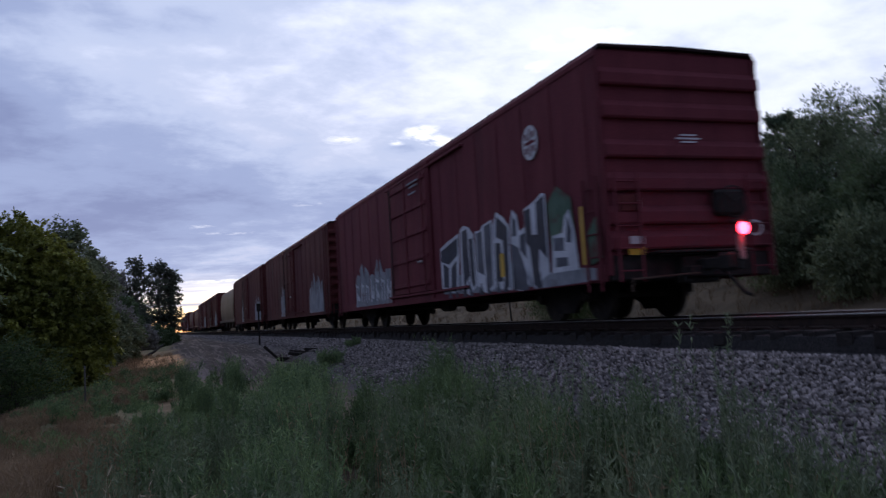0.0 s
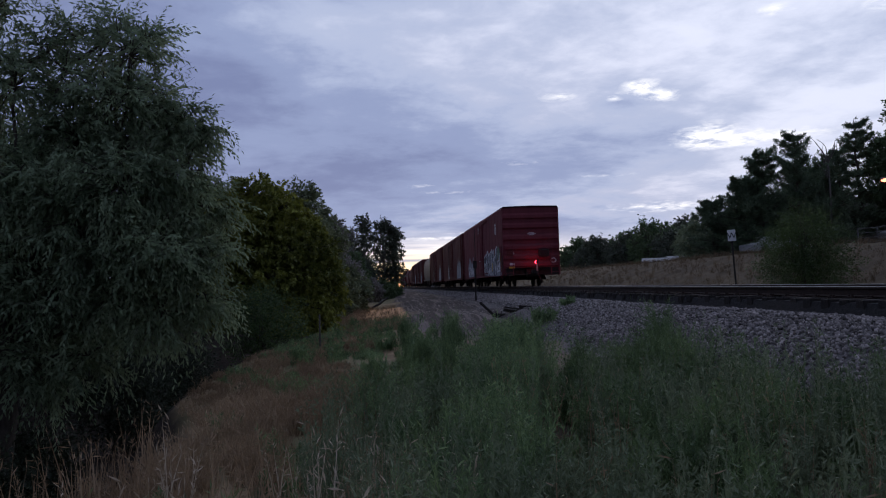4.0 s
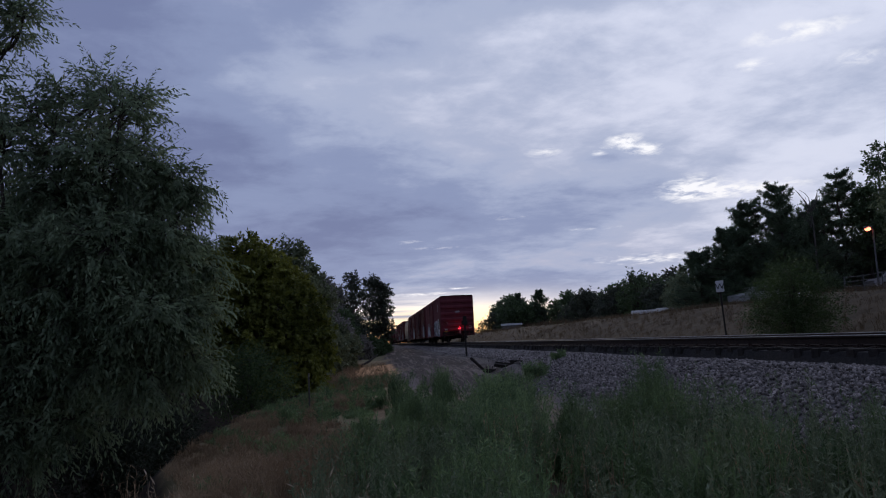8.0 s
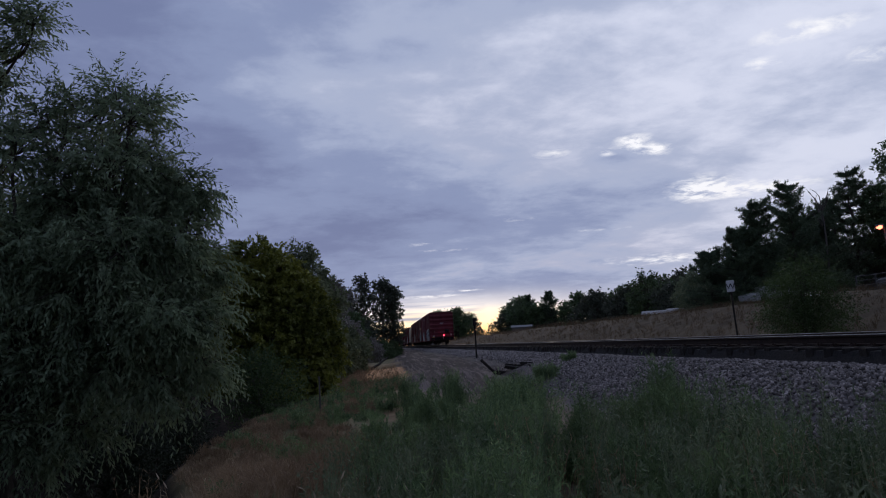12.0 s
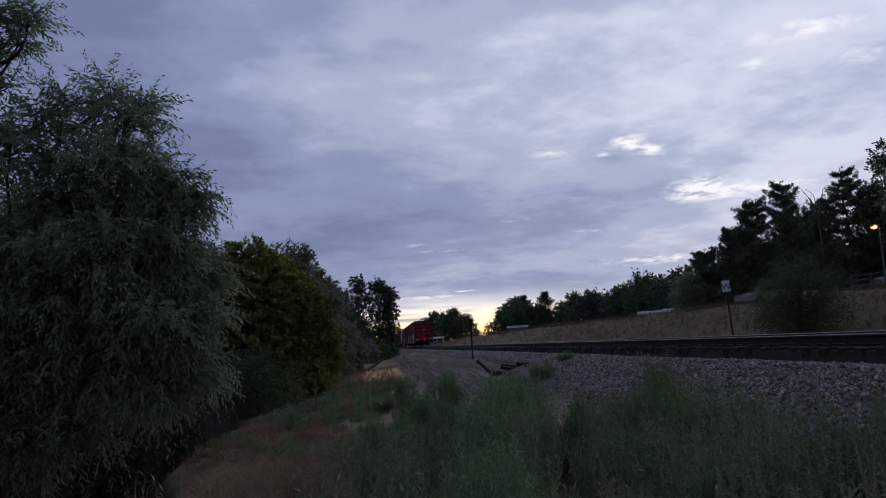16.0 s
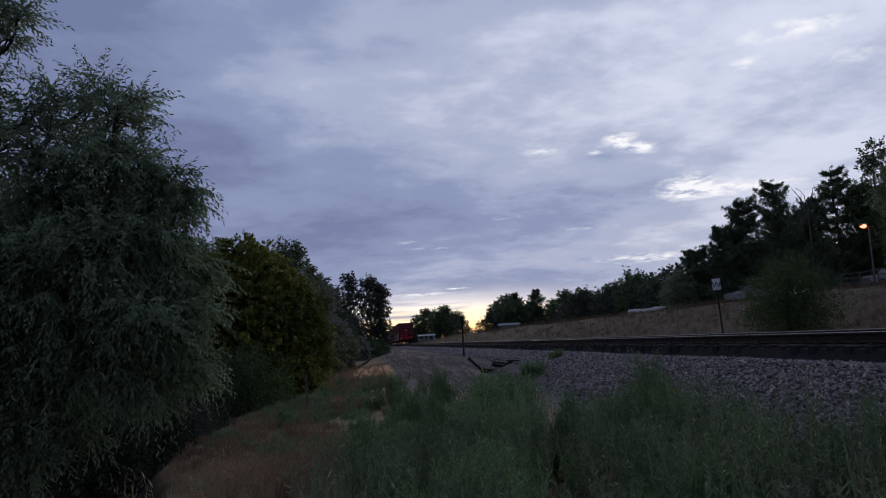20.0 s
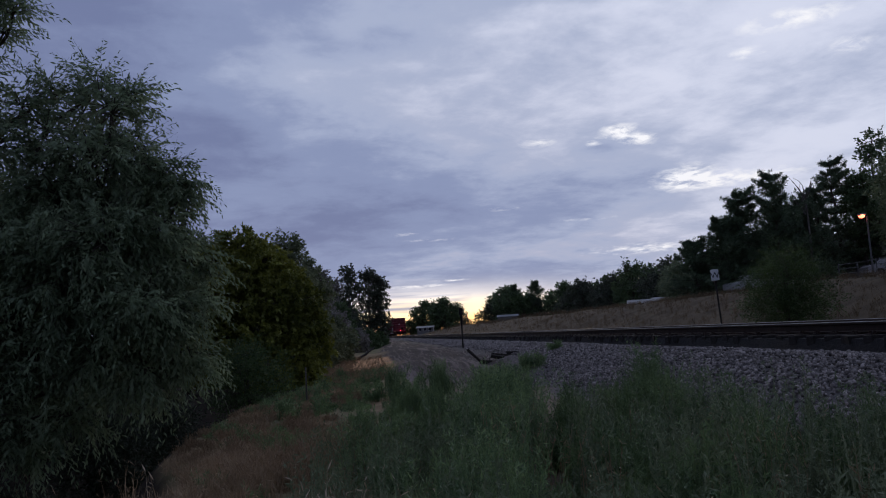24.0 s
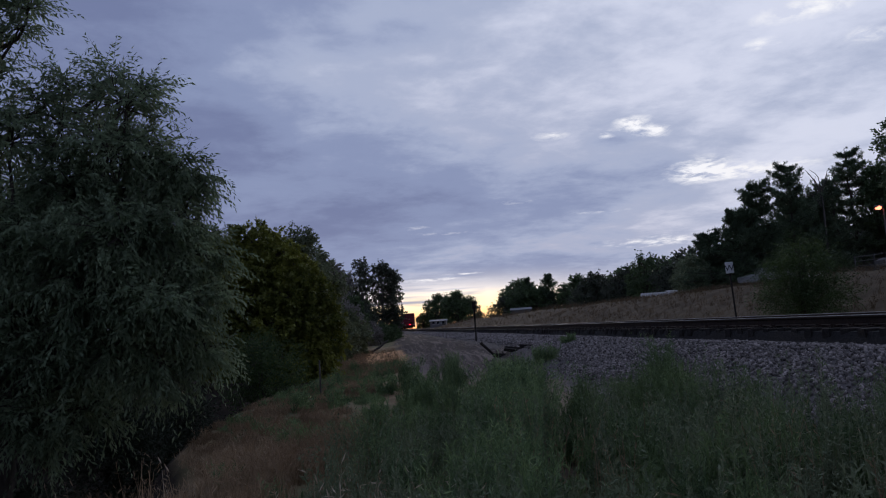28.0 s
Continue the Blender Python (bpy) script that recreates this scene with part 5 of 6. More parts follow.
def boxcar(name, label, length, paint, ribs, door, posts=True):
    """Outside: corrugated ends, panelled sides with a sliding door, shallow roof, sills, running gear. The rear end is at y = 0."""
    car = thing(name, label, "boxcar", group="cars of the freight train")
    car["paint"] = paint
    L = length
    bm = B()
    # shell
    prism(bm, [(-W2, SILL), (-W2, EAVE), (-W2 + 0.07, EAVE + 0.09), (0, ROOF), (W2 - 0.07, EAVE + 0.09), (W2, EAVE), (W2, SILL)], 0.10, L - 0.10)
    part("body", bm, paint, car)
    for y, f in ((0.06, -1), (L - 0.06, 1)):
        part("end_wall", end_wall(B(), y, f, ribs, z0=1.08), paint, car, "corrugated steel end")
        # near-black sill covers the lower end, standing in for the shadowed recess there
        part("end_sill", box(B(), -W2 + 0.03, W2 - 0.03, *sorted((y + f * 0.02, y - f * 0.12)), SILL - 0.08, 1.07, 0.015), UNDER, car, "grimy end sill, near-black for the shaded recess under the end")
    for y in (0.0, L - 0.08):
        for s in (-1, 1):
            part("corner_post", box(B(), s * W2 - 0.055, s * W2 + 0.055 * (1 - 0.9), y, y + 0.08, SILL, EAVE, 0.012) if s > 0 else
                 box(B(), -W2 - 0.0055, -W2 + 0.055, y, y + 0.08, SILL, EAVE, 0.012), paint, car)
    part("roof", prism(B(), [(-W2 - 0.004, EAVE - 0.03), (-W2 + 0.08, EAVE + 0.11), (0, ROOF + 0.015), (W2 - 0.08, EAVE + 0.11), (W2 + 0.004, EAVE - 0.03),
                             (W2 - 0.10, EAVE + 0.06), (0, ROOF - 0.04), (-W2 + 0.10, EAVE + 0.06)], 0.0, L), ROOF_GRIME, car)
    y = 1.0
    d0, d1 = door
    while y < L - 0.8:
        part("roof_rib", prism(B(), [(-W2 + 0.1, EAVE + 0.105), (0, ROOF + 0.01), (W2 - 0.1, EAVE + 0.105), (W2 - 0.1, EAVE + 0.14), (0, ROOF + 0.045), (-W2 + 0.1, EAVE + 0.14)],
                               y, y + 0.07), paint, car)
        y += 1.22
    for s in (-1, 1):
        x = s * W2
        out = s * 0.014
        k = 0
        y = 0.55
        while posts and y < L - 0.3:
            if not d0 - 0.2 < y < d1 + 0.2:
                a, b = sorted((x, x + out))
                part("side_post", box(B(), a, b, y - 0.10, y + 0.10, SILL + 0.22, EAVE - 0.08, 0.008), paint, car)
            y += 1.235
        a, b = sorted((x - s * 0.02, x + s * 0.035))
        part("side_sill", box(B(), a, b, 0.1, L - 0.1, SILL - 0.09, SILL + 0.20, 0.01), paint, car)
        a, b = sorted((x, x + s * 0.02))
        part("top_plate", box(B(), a, b, 0.0, L, EAVE - 0.11, EAVE - 0.01, 0.01), paint, car)
        # door: frame, ribs, lock rods
        a, b = sorted((x + s * 0.03, x + s * 0.085))
        dr = part("door", box(B(), a, b, d0 + 0.05, d1 - 0.05, SILL + 0.22, EAVE - 0.25, 0.01), paint, car, "steel sliding plug door")
        for kk in range(5):
            z = SILL + 0.4 + kk * (EAVE - SILL - 0.9) / 4
            a, b = sorted((x + s * 0.08, x + s * 0.125))
            part("door_rib", box(B(), a, b, d0 + 0.12, d1 - 0.12, z, z + 0.12, 0.015), paint, dr)
        for yy in (d0 + 0.35, d0 + (d1 - d0) * 0.5, d1 - 0.35):
            part("lock_rod", rod(B(), (x + s * 0.135, yy, SILL + 0.25), (x + s * 0.135, yy, EAVE - 0.3), 0.022, seg=6), UNDER if yy == d1 - 0.35 else paint, dr)
        part("door_handle", box(B(), *sorted((x + s * 0.13, x + s * 0.17)), d0 + 0.5, d0 + 0.9, 1.75, 1.80, 0.008), BRIGHT, dr)
        for z in (SILL + 0.2, EAVE - 0.2):
            a, b = sorted((x, x + s * 0.10))
            part("door_track", box(B(), a, b, d0 - 2.6, d1 + 0.3, z - 0.06, z, 0.008), paint, car)
        for yy in (d0 - 0.05, d1 + 0.05):
            a, b = sorted((x, x + s * 0.07))
            part("door_post", box(B(), a, b, yy - 0.06, yy + 0.06, SILL, EAVE - 0.06, 0.01), paint, car)
    # underframe
    part("center_sill", box(B(), -0.33, 0.33, -0.3, L + 0.3, 0.66, SILL + 0.1, 0.02), UNDER, car)
    part("floor_pan", box(B(), -W2 + 0.08, W2 - 0.08, 0.1, L - 0.1, SILL - 0.04, SILL + 0.05), UNDER, car)
    for y in np.linspace(4.4, L - 4.4, 6):
        part("cross_bearer", prism(B(), [(-W2 + 0.05, SILL), (W2 - 0.05, SILL), (0.4, 0.52), (-0.4, 0.52)], y - 0.05, y + 0.05), UNDER, car)
    part("brake_rod", rod(B(), (-0.75, 4.2, 0.50), (-0.75, L - 4.5, 0.56), 0.022, seg=6), UNDER, car)
    part("brake_cylinder", rod(B(), (-0.9, L * 0.46, 0.52), (-0.9, L * 0.46 + 0.6, 0.52), 0.14, seg=12), UNDER, car)
    part("air_reservoir", rod(B(), (0.8, L * 0.55, 0.52), (0.8, L * 0.55 + 1.1, 0.52), 0.19, seg=12), UNDER, car)
    sets = truck(car, 2.7) + truck(car, L - 2.7)
    # couplers at both ends
    for y, f in ((0.0, -1), (L, 1)):
        bm = box(B(), -0.09, 0.09, *sorted((y + f * 0.1, y + f * 0.78)), 0.76, 0.94, 0.02)
        box(bm, -0.14, 0.12, *sorted((y + f * 0.70, y + f * 0.98)), 0.70, 1.0, 0.05)
        part("coupler", bm, UNDER, car)
        part("striker", box(B(), -0.36, 0.36, *sorted((y - f * 0.1, y + f * 0.16)), 0.56, 1.02, 0.03), UNDER, car)
        bm = rod(B(), (-1.35, y + f * 0.18, 0.66), (-0.15, y + f * 0.30, 0.72), 0.016, seg=6)
        rod(bm, (-1.35, y + f * 0.18, 0.66), (-1.35, y + f * 0.12, 0.46), 0.016, seg=6)
        part("uncoupling_lever", bm, CAR_TAN, car, "worn bare-metal uncoupling lever")
        bm = rod(B(), (0.28, y + f * 0.4, 0.72), (0.33, y + f * 0.75, 0.36), 0.03, seg=8)
        rod(bm, (0.33, y + f * 0.75, 0.36), (0.30, y + f * 0.95, 0.30), 0.03, seg=8)
        part("air_hose", bm, UNDER, car)
        e = y + f * 0.10
        ladder(car, -1.54, -1.10, 0.62, 2.45, 5, e + f * 0.03, "y")
        ladder(car, 1.10, 1.54, 0.62, 2.45, 5, e + f * 0.03, "y")
        part("crossover_platform", box(B(), -0.95, 0.95, *sorted((y, y + f * 0.32)), 1.06, 1.10, 0.008), UNDER, car)
    ladder(car, 0.18, 0.60, 0.50, *((2.4, 5) if len(ribs) < 8 else (EAVE - 0.1, 11)), -W2 - 0.075, "x", "side_ladder")
    ladder(car, L - 0.60, L - 0.18, 0.50, EAVE - 0.1, 9, -W2 - 0.075, "x", "side_ladder")
    return car, sets


RIBS = (3.90, 3.34, 2.68, 2.12, 1.56, 1.14)
LENGTH = 20.5


def last_car():
    car, sets = boxcar("boxcar", "oxide-red boxcar with graffiti, last car of the train", LENGTH, CAR_RED, RIBS, (8.7, 12.5))
    x = -W2 - 0.036
    # round railway badge, high on the side
    bm = B()
    prism(bm, [(2.52 + 0.32 * math.cos(a), 3.50 + 0.34 * math.sin(a)) for a in np.linspace(0, 2 * math.pi, 28, endpoint=False)], x - 0.004, x, "x")
    part("badge", bm, DECAL, car, "round white badge with a dark cross")
    bm = B()
    for y0, y1, z0, z1 in ((2.49, 2.55, 3.23, 3.77), (2.29, 2.75, 3.47, 3.53), (2.31, 2.41, 3.30, 3.42), (2.63, 2.73, 3.30, 3.42), (2.31, 2.41, 3.58, 3.70), (2.63, 2.73, 3.58, 3.70)):
        box(bm, x - 0.008, x - 0.004, y0, y1, z0, z1)
    part("badge_cross", bm, CAR_RED, car)
    part("reflective_strip", box(B(), x - 0.006, x, 0.66, 0.80, 0.98, 1.98), YELLOW, car, "upright yellow strip")
    # graffiti: silver letters with dark filling, an older faded piece further on
    bm = B()
    prism(bm, [(7.9, 0.80), (5.0, 0.72), (2.2, 0.72), (2.4, 1.3), (5.0, 1.25), (7.9, 1.2)], x - 0.003, x, "x")
    part("graffiti_base", bm, FADED, car, "blue-grey sprayed patches under the letters")
    part("graffiti_band", prism(B(), [(0.4, 0.69), (2.75, 0.67), (2.7, 0.93), (0.9, 0.94), (0.4, 0.9)], x - 0.0035, x, "x"), FADED, car, "silver-grey band sprayed along the sill")
    bm = B()
    prism(bm, [(0.15, 1.05), (0.55, 0.95), (0.6, 1.5), (0.3, 1.75), (0.12, 1.4)], x - 0.003, x, "x")
    prism(bm, [(1.0, 1.4), (1.9, 1.3), (2.0, 2.2), (1.6, 2.5), (1.1, 2.2)], x - 0.0025, x, "x")
    part("graffiti_haze", bm, MIST_GREEN, car, "green overspray")
    count = itertools.count()

    def letter(yl, yr, outline, *fills, fill=SLATE):
        """One angular letter: a pale outlined body and its dark fillings; pairs run 0 to 1 across it, and heights."""
        k = next(count)
        at = lambda p: (yl + (yr - yl) * p[0], p[1])
        f = x - 0.004 - 0.0006 * (k % 4)
        body = part("graffiti_letter", prism(B(), [at(p) for p in outline], f - 0.001, x - 0.001, "x"), SILVER, car, "silver-white outlined graffiti letter")
        for shape in fills:
            mid = np.mean(shape, 0)
            shape = [tuple(mid + (np.array(p) - mid) * (1.16, 1.10)) for p in shape]
            part("letter_fill", prism(B(), [at(p) for p in shape], x - 0.0085 - 0.0004 * (k % 2), f - 0.0005, "x"), fill, body, "dark blue-grey filling")

    letter(8.0, 6.65, [(0, 0.95), (0, 1.97), (0.35, 2.08), (1, 2.22), (0.97, 1.6), (0.85, 0.82), (0.6, 0.8)],
           [(0.1, 1.65), (0.1, 1.90), (0.5, 2.0), (0.88, 2.10), (0.84, 1.72), (0.45, 1.55)], [(0.13, 1.0), (0.15, 1.55), (0.4, 1.42), (0.36, 0.98)],
           [(0.52, 0.9), (0.57, 1.4), (0.82, 1.55), (0.74, 0.88)])
    letter(6.62, 5.65, [(0, 0.85), (0.08, 2.28), (0.3, 2.36), (0.62, 2.30), (0.95, 2.1), (1, 0.9), (0.5, 0.7)], [(0.2, 1.0), (0.22, 2.18), (0.52, 2.2), (0.58, 1.2)],
           [(0.68, 1.1), (0.66, 1.95), (0.86, 1.95), (0.9, 1.0), (0.8, 0.9)])
    letter(5.62, 4.6, [(0, 0.9), (0.04, 2.14), (0.3, 2.12), (0.5, 2.22), (1, 2.28), (0.95, 0.78), (0.5, 0.70)], [(0.1, 1.25), (0.13, 2.03), (0.4, 2.06), (0.42, 1.15)],
           [(0.54, 1.5), (0.58, 2.12), (0.9, 2.16), (0.85, 0.92), (0.6, 0.82)], fill=FILL_BLUE)
    letter(4.62, 3.72, [(0, 0.8), (0.08, 2.15), (0.32, 2.40), (0.7, 2.25), (1, 2.02), (0.9, 0.70)], [(0.14, 0.95), (0.2, 1.72), (0.44, 1.68), (0.5, 0.95)],
           [(0.27, 1.85), (0.34, 2.25), (0.86, 1.98), (0.80, 0.85), (0.62, 0.80), (0.6, 1.75)])
    letter(3.72, 2.94, [(0, 0.7), (0.08, 2.1), (0.25, 2.34), (0.5, 2.2), (0.6, 1.86), (1, 1.92), (1, 0.78), (0.6, 0.66)], [(0.18, 1.8), (0.24, 2.18), (0.42, 2.08), (0.42, 1.8)],
           [(0.12, 0.75), (0.13, 1.6), (0.5, 1.5), (0.88, 0.95), (0.8, 0.70)], [(0.62, 1.5), (0.64, 1.75), (0.92, 1.78), (0.92, 1.3)], fill=FILL_BLUE)
    letter(2.98, 2.05, [(0, 1.95), (0, 2.26), (0.55, 2.36), (0.86, 2.46), (1, 2.42), (1, 0.92), (0.72, 0.85), (0.3, 0.68), (0, 1.2)],
           [(0.07, 2.0), (0.07, 2.18), (0.32, 2.2), (0.32, 1.72), (0.54, 1.70), (0.56, 2.26), (0.86, 2.34), (0.87, 1.25), (0.58, 1.45), (0.48, 0.82), (0.3, 0.82), (0.22, 1.5), (0.08, 1.6)])
    letter(1.95, 0.95, [(0, 0.92), (0.1, 1.6), (0.5, 1.62), (0.6, 1.9), (0.78, 2.0), (0.92, 1.6), (1, 0.92)], [(0.62, 1.45), (0.70, 1.86), (0.82, 1.62), (0.78, 1.42)],
           [(0.15, 1.33), (0.17, 1.54), (0.5, 1.52), (0.5, 1.30)], [(0.2, 1.02), (0.22, 1.18), (0.6, 1.16), (0.6, 1.02)], fill=FILL_BLUE)
    r = random.Random(31)
    for k in range(11):
        c = 7.6 - k * 0.5 + r.uniform(-0.08, 0.08)
        h = r.uniform(0.95, 1.28)
        part("graffiti_shadow", prism(B(), [(c, 0.69), (c - r.uniform(0.16, 0.3), 0.68), (c - 0.12 + r.uniform(-0.15, 0.15), h)], x - 0.0105, x - 0.004, "x"), SLATE if k % 3 else FILL_BLUE, car)
    part("graffiti_accent", box(B(), x - 0.016, x - 0.0140, 4.05, 4.25, 1.0, 1.5), YELLOW, car)
    r = random.Random(9)
    for k in range(7):
        c = 13.0 + k * 0.68
        bm = B()
        prism(bm, [(c - 0.36, 0.78), (c + 0.38, 0.76), (c + 0.42 * r.uniform(0.6, 1.1), 1.3), (c + 0.30, 1.6 + 0.75 * r.random()), (c - 0.05, 1.75 + 0.75 * r.random()),
                   (c - 0.33, 1.6 + 0.3 * r.random()), (c - 0.42 * r.uniform(0.6, 1), 1.2)], x - 0.003 - 0.0008 * (k % 3), x, "x")
        old = part("old_graffiti_letter", bm, FADED, car, "faded pale blue-grey graffiti")
        bm = B()
        strokes(bm, letter_strokes(c - 0.3, c + 0.3, 0.9, 1.9, 1, 70 + k), x - 0.0075, 0.10, 0.002)
        part("letter_line", bm, SILVER, old)
    # small stencils: plain bars on side and end
    for z, a, b in ((4.02, 9.3, 10.3), (3.9, 9.35, 10.1), (3.72, 9.5, 10.2)):
        part("door_stencil", box(B(), x - 0.10, x - 0.096, a, b, z, z + 0.05), FADED, car)
    e = 0.06 - 0.123
    bm = B()
    for z, w in ((3.06, 0.32), (3.00, 0.50), (2.94, 0.30)):
        box(bm, 0.02 - w / 2, 0.02 + w / 2, e - 0.006, e, z, z + 0.03)
    part("end_stencil", bm, DECAL, car, "small white stencilled lines")
    bm = B()
    for k in range(4):
        box(bm, -1.36 + k * 0.09, -1.30 + k * 0.09, e - 0.006, e, 1.84, 2.0)
    part("number_stencil", bm, DECAL, car)
    part("routing_board", box(B(), -1.44, -1.05, e - 0.03, e - 0.01, 1.78, 2.05, 0.01), CAR_BROWN, car)
    part("inspection_label", box(B(), -1.28, -1.02, e - 0.012, e, 1.24, 1.37), DECAL, car)
    part("yellow_label", box(B(), -1.32, -1.02, e - 0.012, e, 1.06, 1.18), YELLOW, car)
    part("brake_housing", box(B(), 0.38, 0.98, e - 0.16, e + 0.02, 1.68, 2.12, 0.05), UNDER, car, "dark hand-brake housing")
    ring = B()
    for k in range(20):
        a, b = k * math.tau / 20, (k + 1) * math.tau / 20
        rod(ring, (0.68 + 0.27 * math.cos(a), e - 0.2, 1.9 + 0.27 * math.sin(a)), (0.68 + 0.27 * math.cos(b), e - 0.2, 1.9 + 0.27 * math.sin(b)), 0.014, seg=5)
    for a in (0.4, 2.5, 4.6):
        rod(ring, (0.68, e - 0.2, 1.9), (0.68 + 0.27 * math.cos(a), e - 0.2, 1.9 + 0.27 * math.sin(a)), 0.012, seg=5)
    part("brake_wheel", ring, UNDER, car)
    bm = B()
    prism(bm, [(1.25 + 0.17 * math.cos(a), 1.47 + 0.14 * math.sin(a)) for a in np.linspace(0, math.tau, 18, endpoint=False)], e - 0.012, e - 0.002)
    part("chalk_ring", bm, DECAL, car, "white sprayed ring")
    bm = B()
    prism(bm, [(1.25 + 0.12 * math.cos(a), 1.47 + 0.095 * math.sin(a)) for a in np.linspace(0, math.tau, 18, endpoint=False)], e - 0.016, e - 0.010)
    box(bm, 1.23, 1.27, e - 0.018, e - 0.009, 1.36, 1.58)
    part("chalk_ring_middle", bm, CAR_RED, car)
    # end-of-train marker on the coupler
    eot = part("end_marker", box(B(), 0.055, 0.135, -1.09, -0.97, 0.86, 1.42, 0.02), PINK, car, "pinkish end-of-train marker box with a red flasher")
    part("bracket", box(B(), 0.05, 0.14, -1.04, -0.96, 0.72, 1.0, 0.01), UNDER, eot)
    part("lamp_hood", box(B(), 0.0, 0.19, -1.10, -0.94, 1.44, 1.50, 0.015), UNDER, eot)
    drum = part("flasher_drum", rod(B(), (0, 0, -0.075), (0, 0, 0.075), 0.075, seg=16), UNDER, eot)
    drum.matrix_basis = pose(0.095, -1.05, 1.35, 0, 0, 0)
    lens = B()
    bmesh.ops.create_uvsphere(lens, u_segments=14, v_segments=8, radius=0.10)
    for v in lens.verts:
        v.co = Vector((v.co.x, -0.065 + min(0.0, v.co.y) * 0.7, v.co.z))
    part("flasher_lens", lens, RED_GLOW, drum, "red flashing lens")
    return car, sets, drum


def covered_hopper(name, label, length, paint):
    """A covered hopper: bulging ribless sides, sloping ends, hopper chutes below."""
    car = thing(name, label, "hopper car", group="cars of the freight train")
    car["paint"] = paint
    L = length
    prof = [(-1.35, 1.05), (-1.50, 1.6), (-1.56, 2.4), (-1.52, 3.4), (-1.35, 4.1), (-0.95, 4.42), (0.95, 4.42), (1.35, 4.1), (1.52, 3.4), (1.56, 2.4), (1.50, 1.6), (1.35, 1.05)]
    part("tank", prism(B(), prof, 1.6, L - 1.6), paint, car)
    for y, f in ((1.6, -1), (L - 1.6, 1)):
        bm = B()
        lo = [bm.verts.new((p[0], y, p[1])) for p in prof]
        hi = [bm.verts.new((p[0] * 0.96, y + f * max(0.0, (p[1] - 1.6)) * 0.38, max(p[1], 1.6))) for p in prof]
        n = len(prof)
        for i in range(n):
            if (lo[i].co - hi[i].co).length > 1e-4:
                bm.faces.new((lo[i], lo[(i + 1) % n], hi[(i + 1) % n], hi[i]))
        bm.faces.new(hi)
        part("end_slope", bm, paint, car)
        part("end_post", box(B(), -1.4, 1.4, *sorted((y + f * 1.15, y + f * 1.25)), 0.9, 1.2), paint, car)
        ladder(car, -1.4, -1.0, 0.6, 4.0, 9, y + f * 1.3, "y")
        for s in (-1, 1):
            part("end_strut", rod(B(), (s * 1.2, y + f * 1.2, 1.1), (s * 1.2, y + f * 0.75, 3.9), 0.06, seg=6), paint, car)
    for k in range(4):
        y = 3.6 + k * (L - 7.2) / 3
        part("hopper_chute", prism(B(), [(y - 1.3, 1.1), (y + 1.3, 1.1), (y + 0.35, 0.35), (y - 0.35, 0.35)], -1.1, 1.1, "x"), paint, car)
    part("running_board", box(B(), -0.5, 0.5, 0.6, L - 0.6, 4.47, 4.52), UNDER, car)
    part("hatch_row", box(B(), -0.35, 0.35, 2.2, L - 2.2, 4.41, 4.50, 0.03), paint, car)
    part("side_sill", box(B(), -1.56, -1.40, 0.2, L - 0.2, 0.95, 1.2, 0.02), paint, car)
    part("side_sill", box(B(), 1.40, 1.56, 0.2, L - 0.2, 0.95, 1.2, 0.02), paint, car)
    part("center_sill", box(B(), -0.33, 0.33, -0.9, L + 0.9, 0.66, 0.96, 0.02), UNDER, car)
    truck(car, 2.2), truck(car, L - 2.2)
    return car


last, last_sets, flasher = last_car()
PITCH = LENGTH + 1.75
second, second_sets = boxcar("boxcar", "red-brown boxcar with closely ribbed ends and pale graffiti", LENGTH, CAR_BROWN,
                             (4.05, 3.68, 3.31, 2.94, 2.57, 2.20, 1.83, 1.46, 1.09), (8.9, 12.0))
rr_ = random.Random(21)
for k in range(9):
    c = 1.6 + k * 0.55 + (7.5 if k > 5 else 0)
    part("old_graffiti_letter", prism(B(), [(c - 0.3, 0.8), (c + 0.26, 0.78), (c + 0.3, 1.5), (c + 0.16, 1.9 + rr_.random() * 0.9), (c - 0.2, 1.8 + rr_.random() * 0.6), (c - 0.32, 1.2)],
                                      -W2 - 0.039 - 0.0008 * (k % 3), -W2 - 0.036, "x"), FADED, second, "streaky pale graffiti")
hopper = covered_hopper("hopper_car", "tan covered hopper car catching the evening light", LENGTH - 2.5, CAR_TAN)
grey_hopper = covered_hopper("hopper_car", "rust-brown covered hopper car far up the train", LENGTH - 2.5, CAR_BROWN)
cars = [(last, 0.0), (second, PITCH)]
cars.append((copy_thing(second, pose(0, 0, 0)), 2 * PITCH))
cars.append((hopper, 3 * PITCH))
for k in range(4, 11):
    src, at = (second, k * PITCH) if k in (4, 5, 8) else (grey_hopper, k * PITCH)
    cars.append((src if (src is grey_hopper and k == 6) else copy_thing(src, pose(0, 0, 0)), at - (2.5 if k > 3 else 0)))


# ---- signs, lamp, houses and odd things ----
POST_STEEL = surface("dark_steel_post", (0.020, 0.018, 0.017), (0.045, 0.038, 0.034), 6.0, 0.7, metal=0.5)
SIGN_WHITE = surface("sign_white", (0.56, 0.56, 0.56), (0.68, 0.68, 0.67), 3.0, 0.5, bump=0.05)
SIGN_BLACK = surface("sign_black", (0.014, 0.014, 0.014), (0.022, 0.022, 0.022), 3.0, 0.6, bump=0.05)
WHITE_WALL = surface("pale_siding", (0.16, 0.155, 0.15), (0.24, 0.235, 0.225), 0.7, 0.7, bump=0.15, streak=(0.4, 0.4, 6))
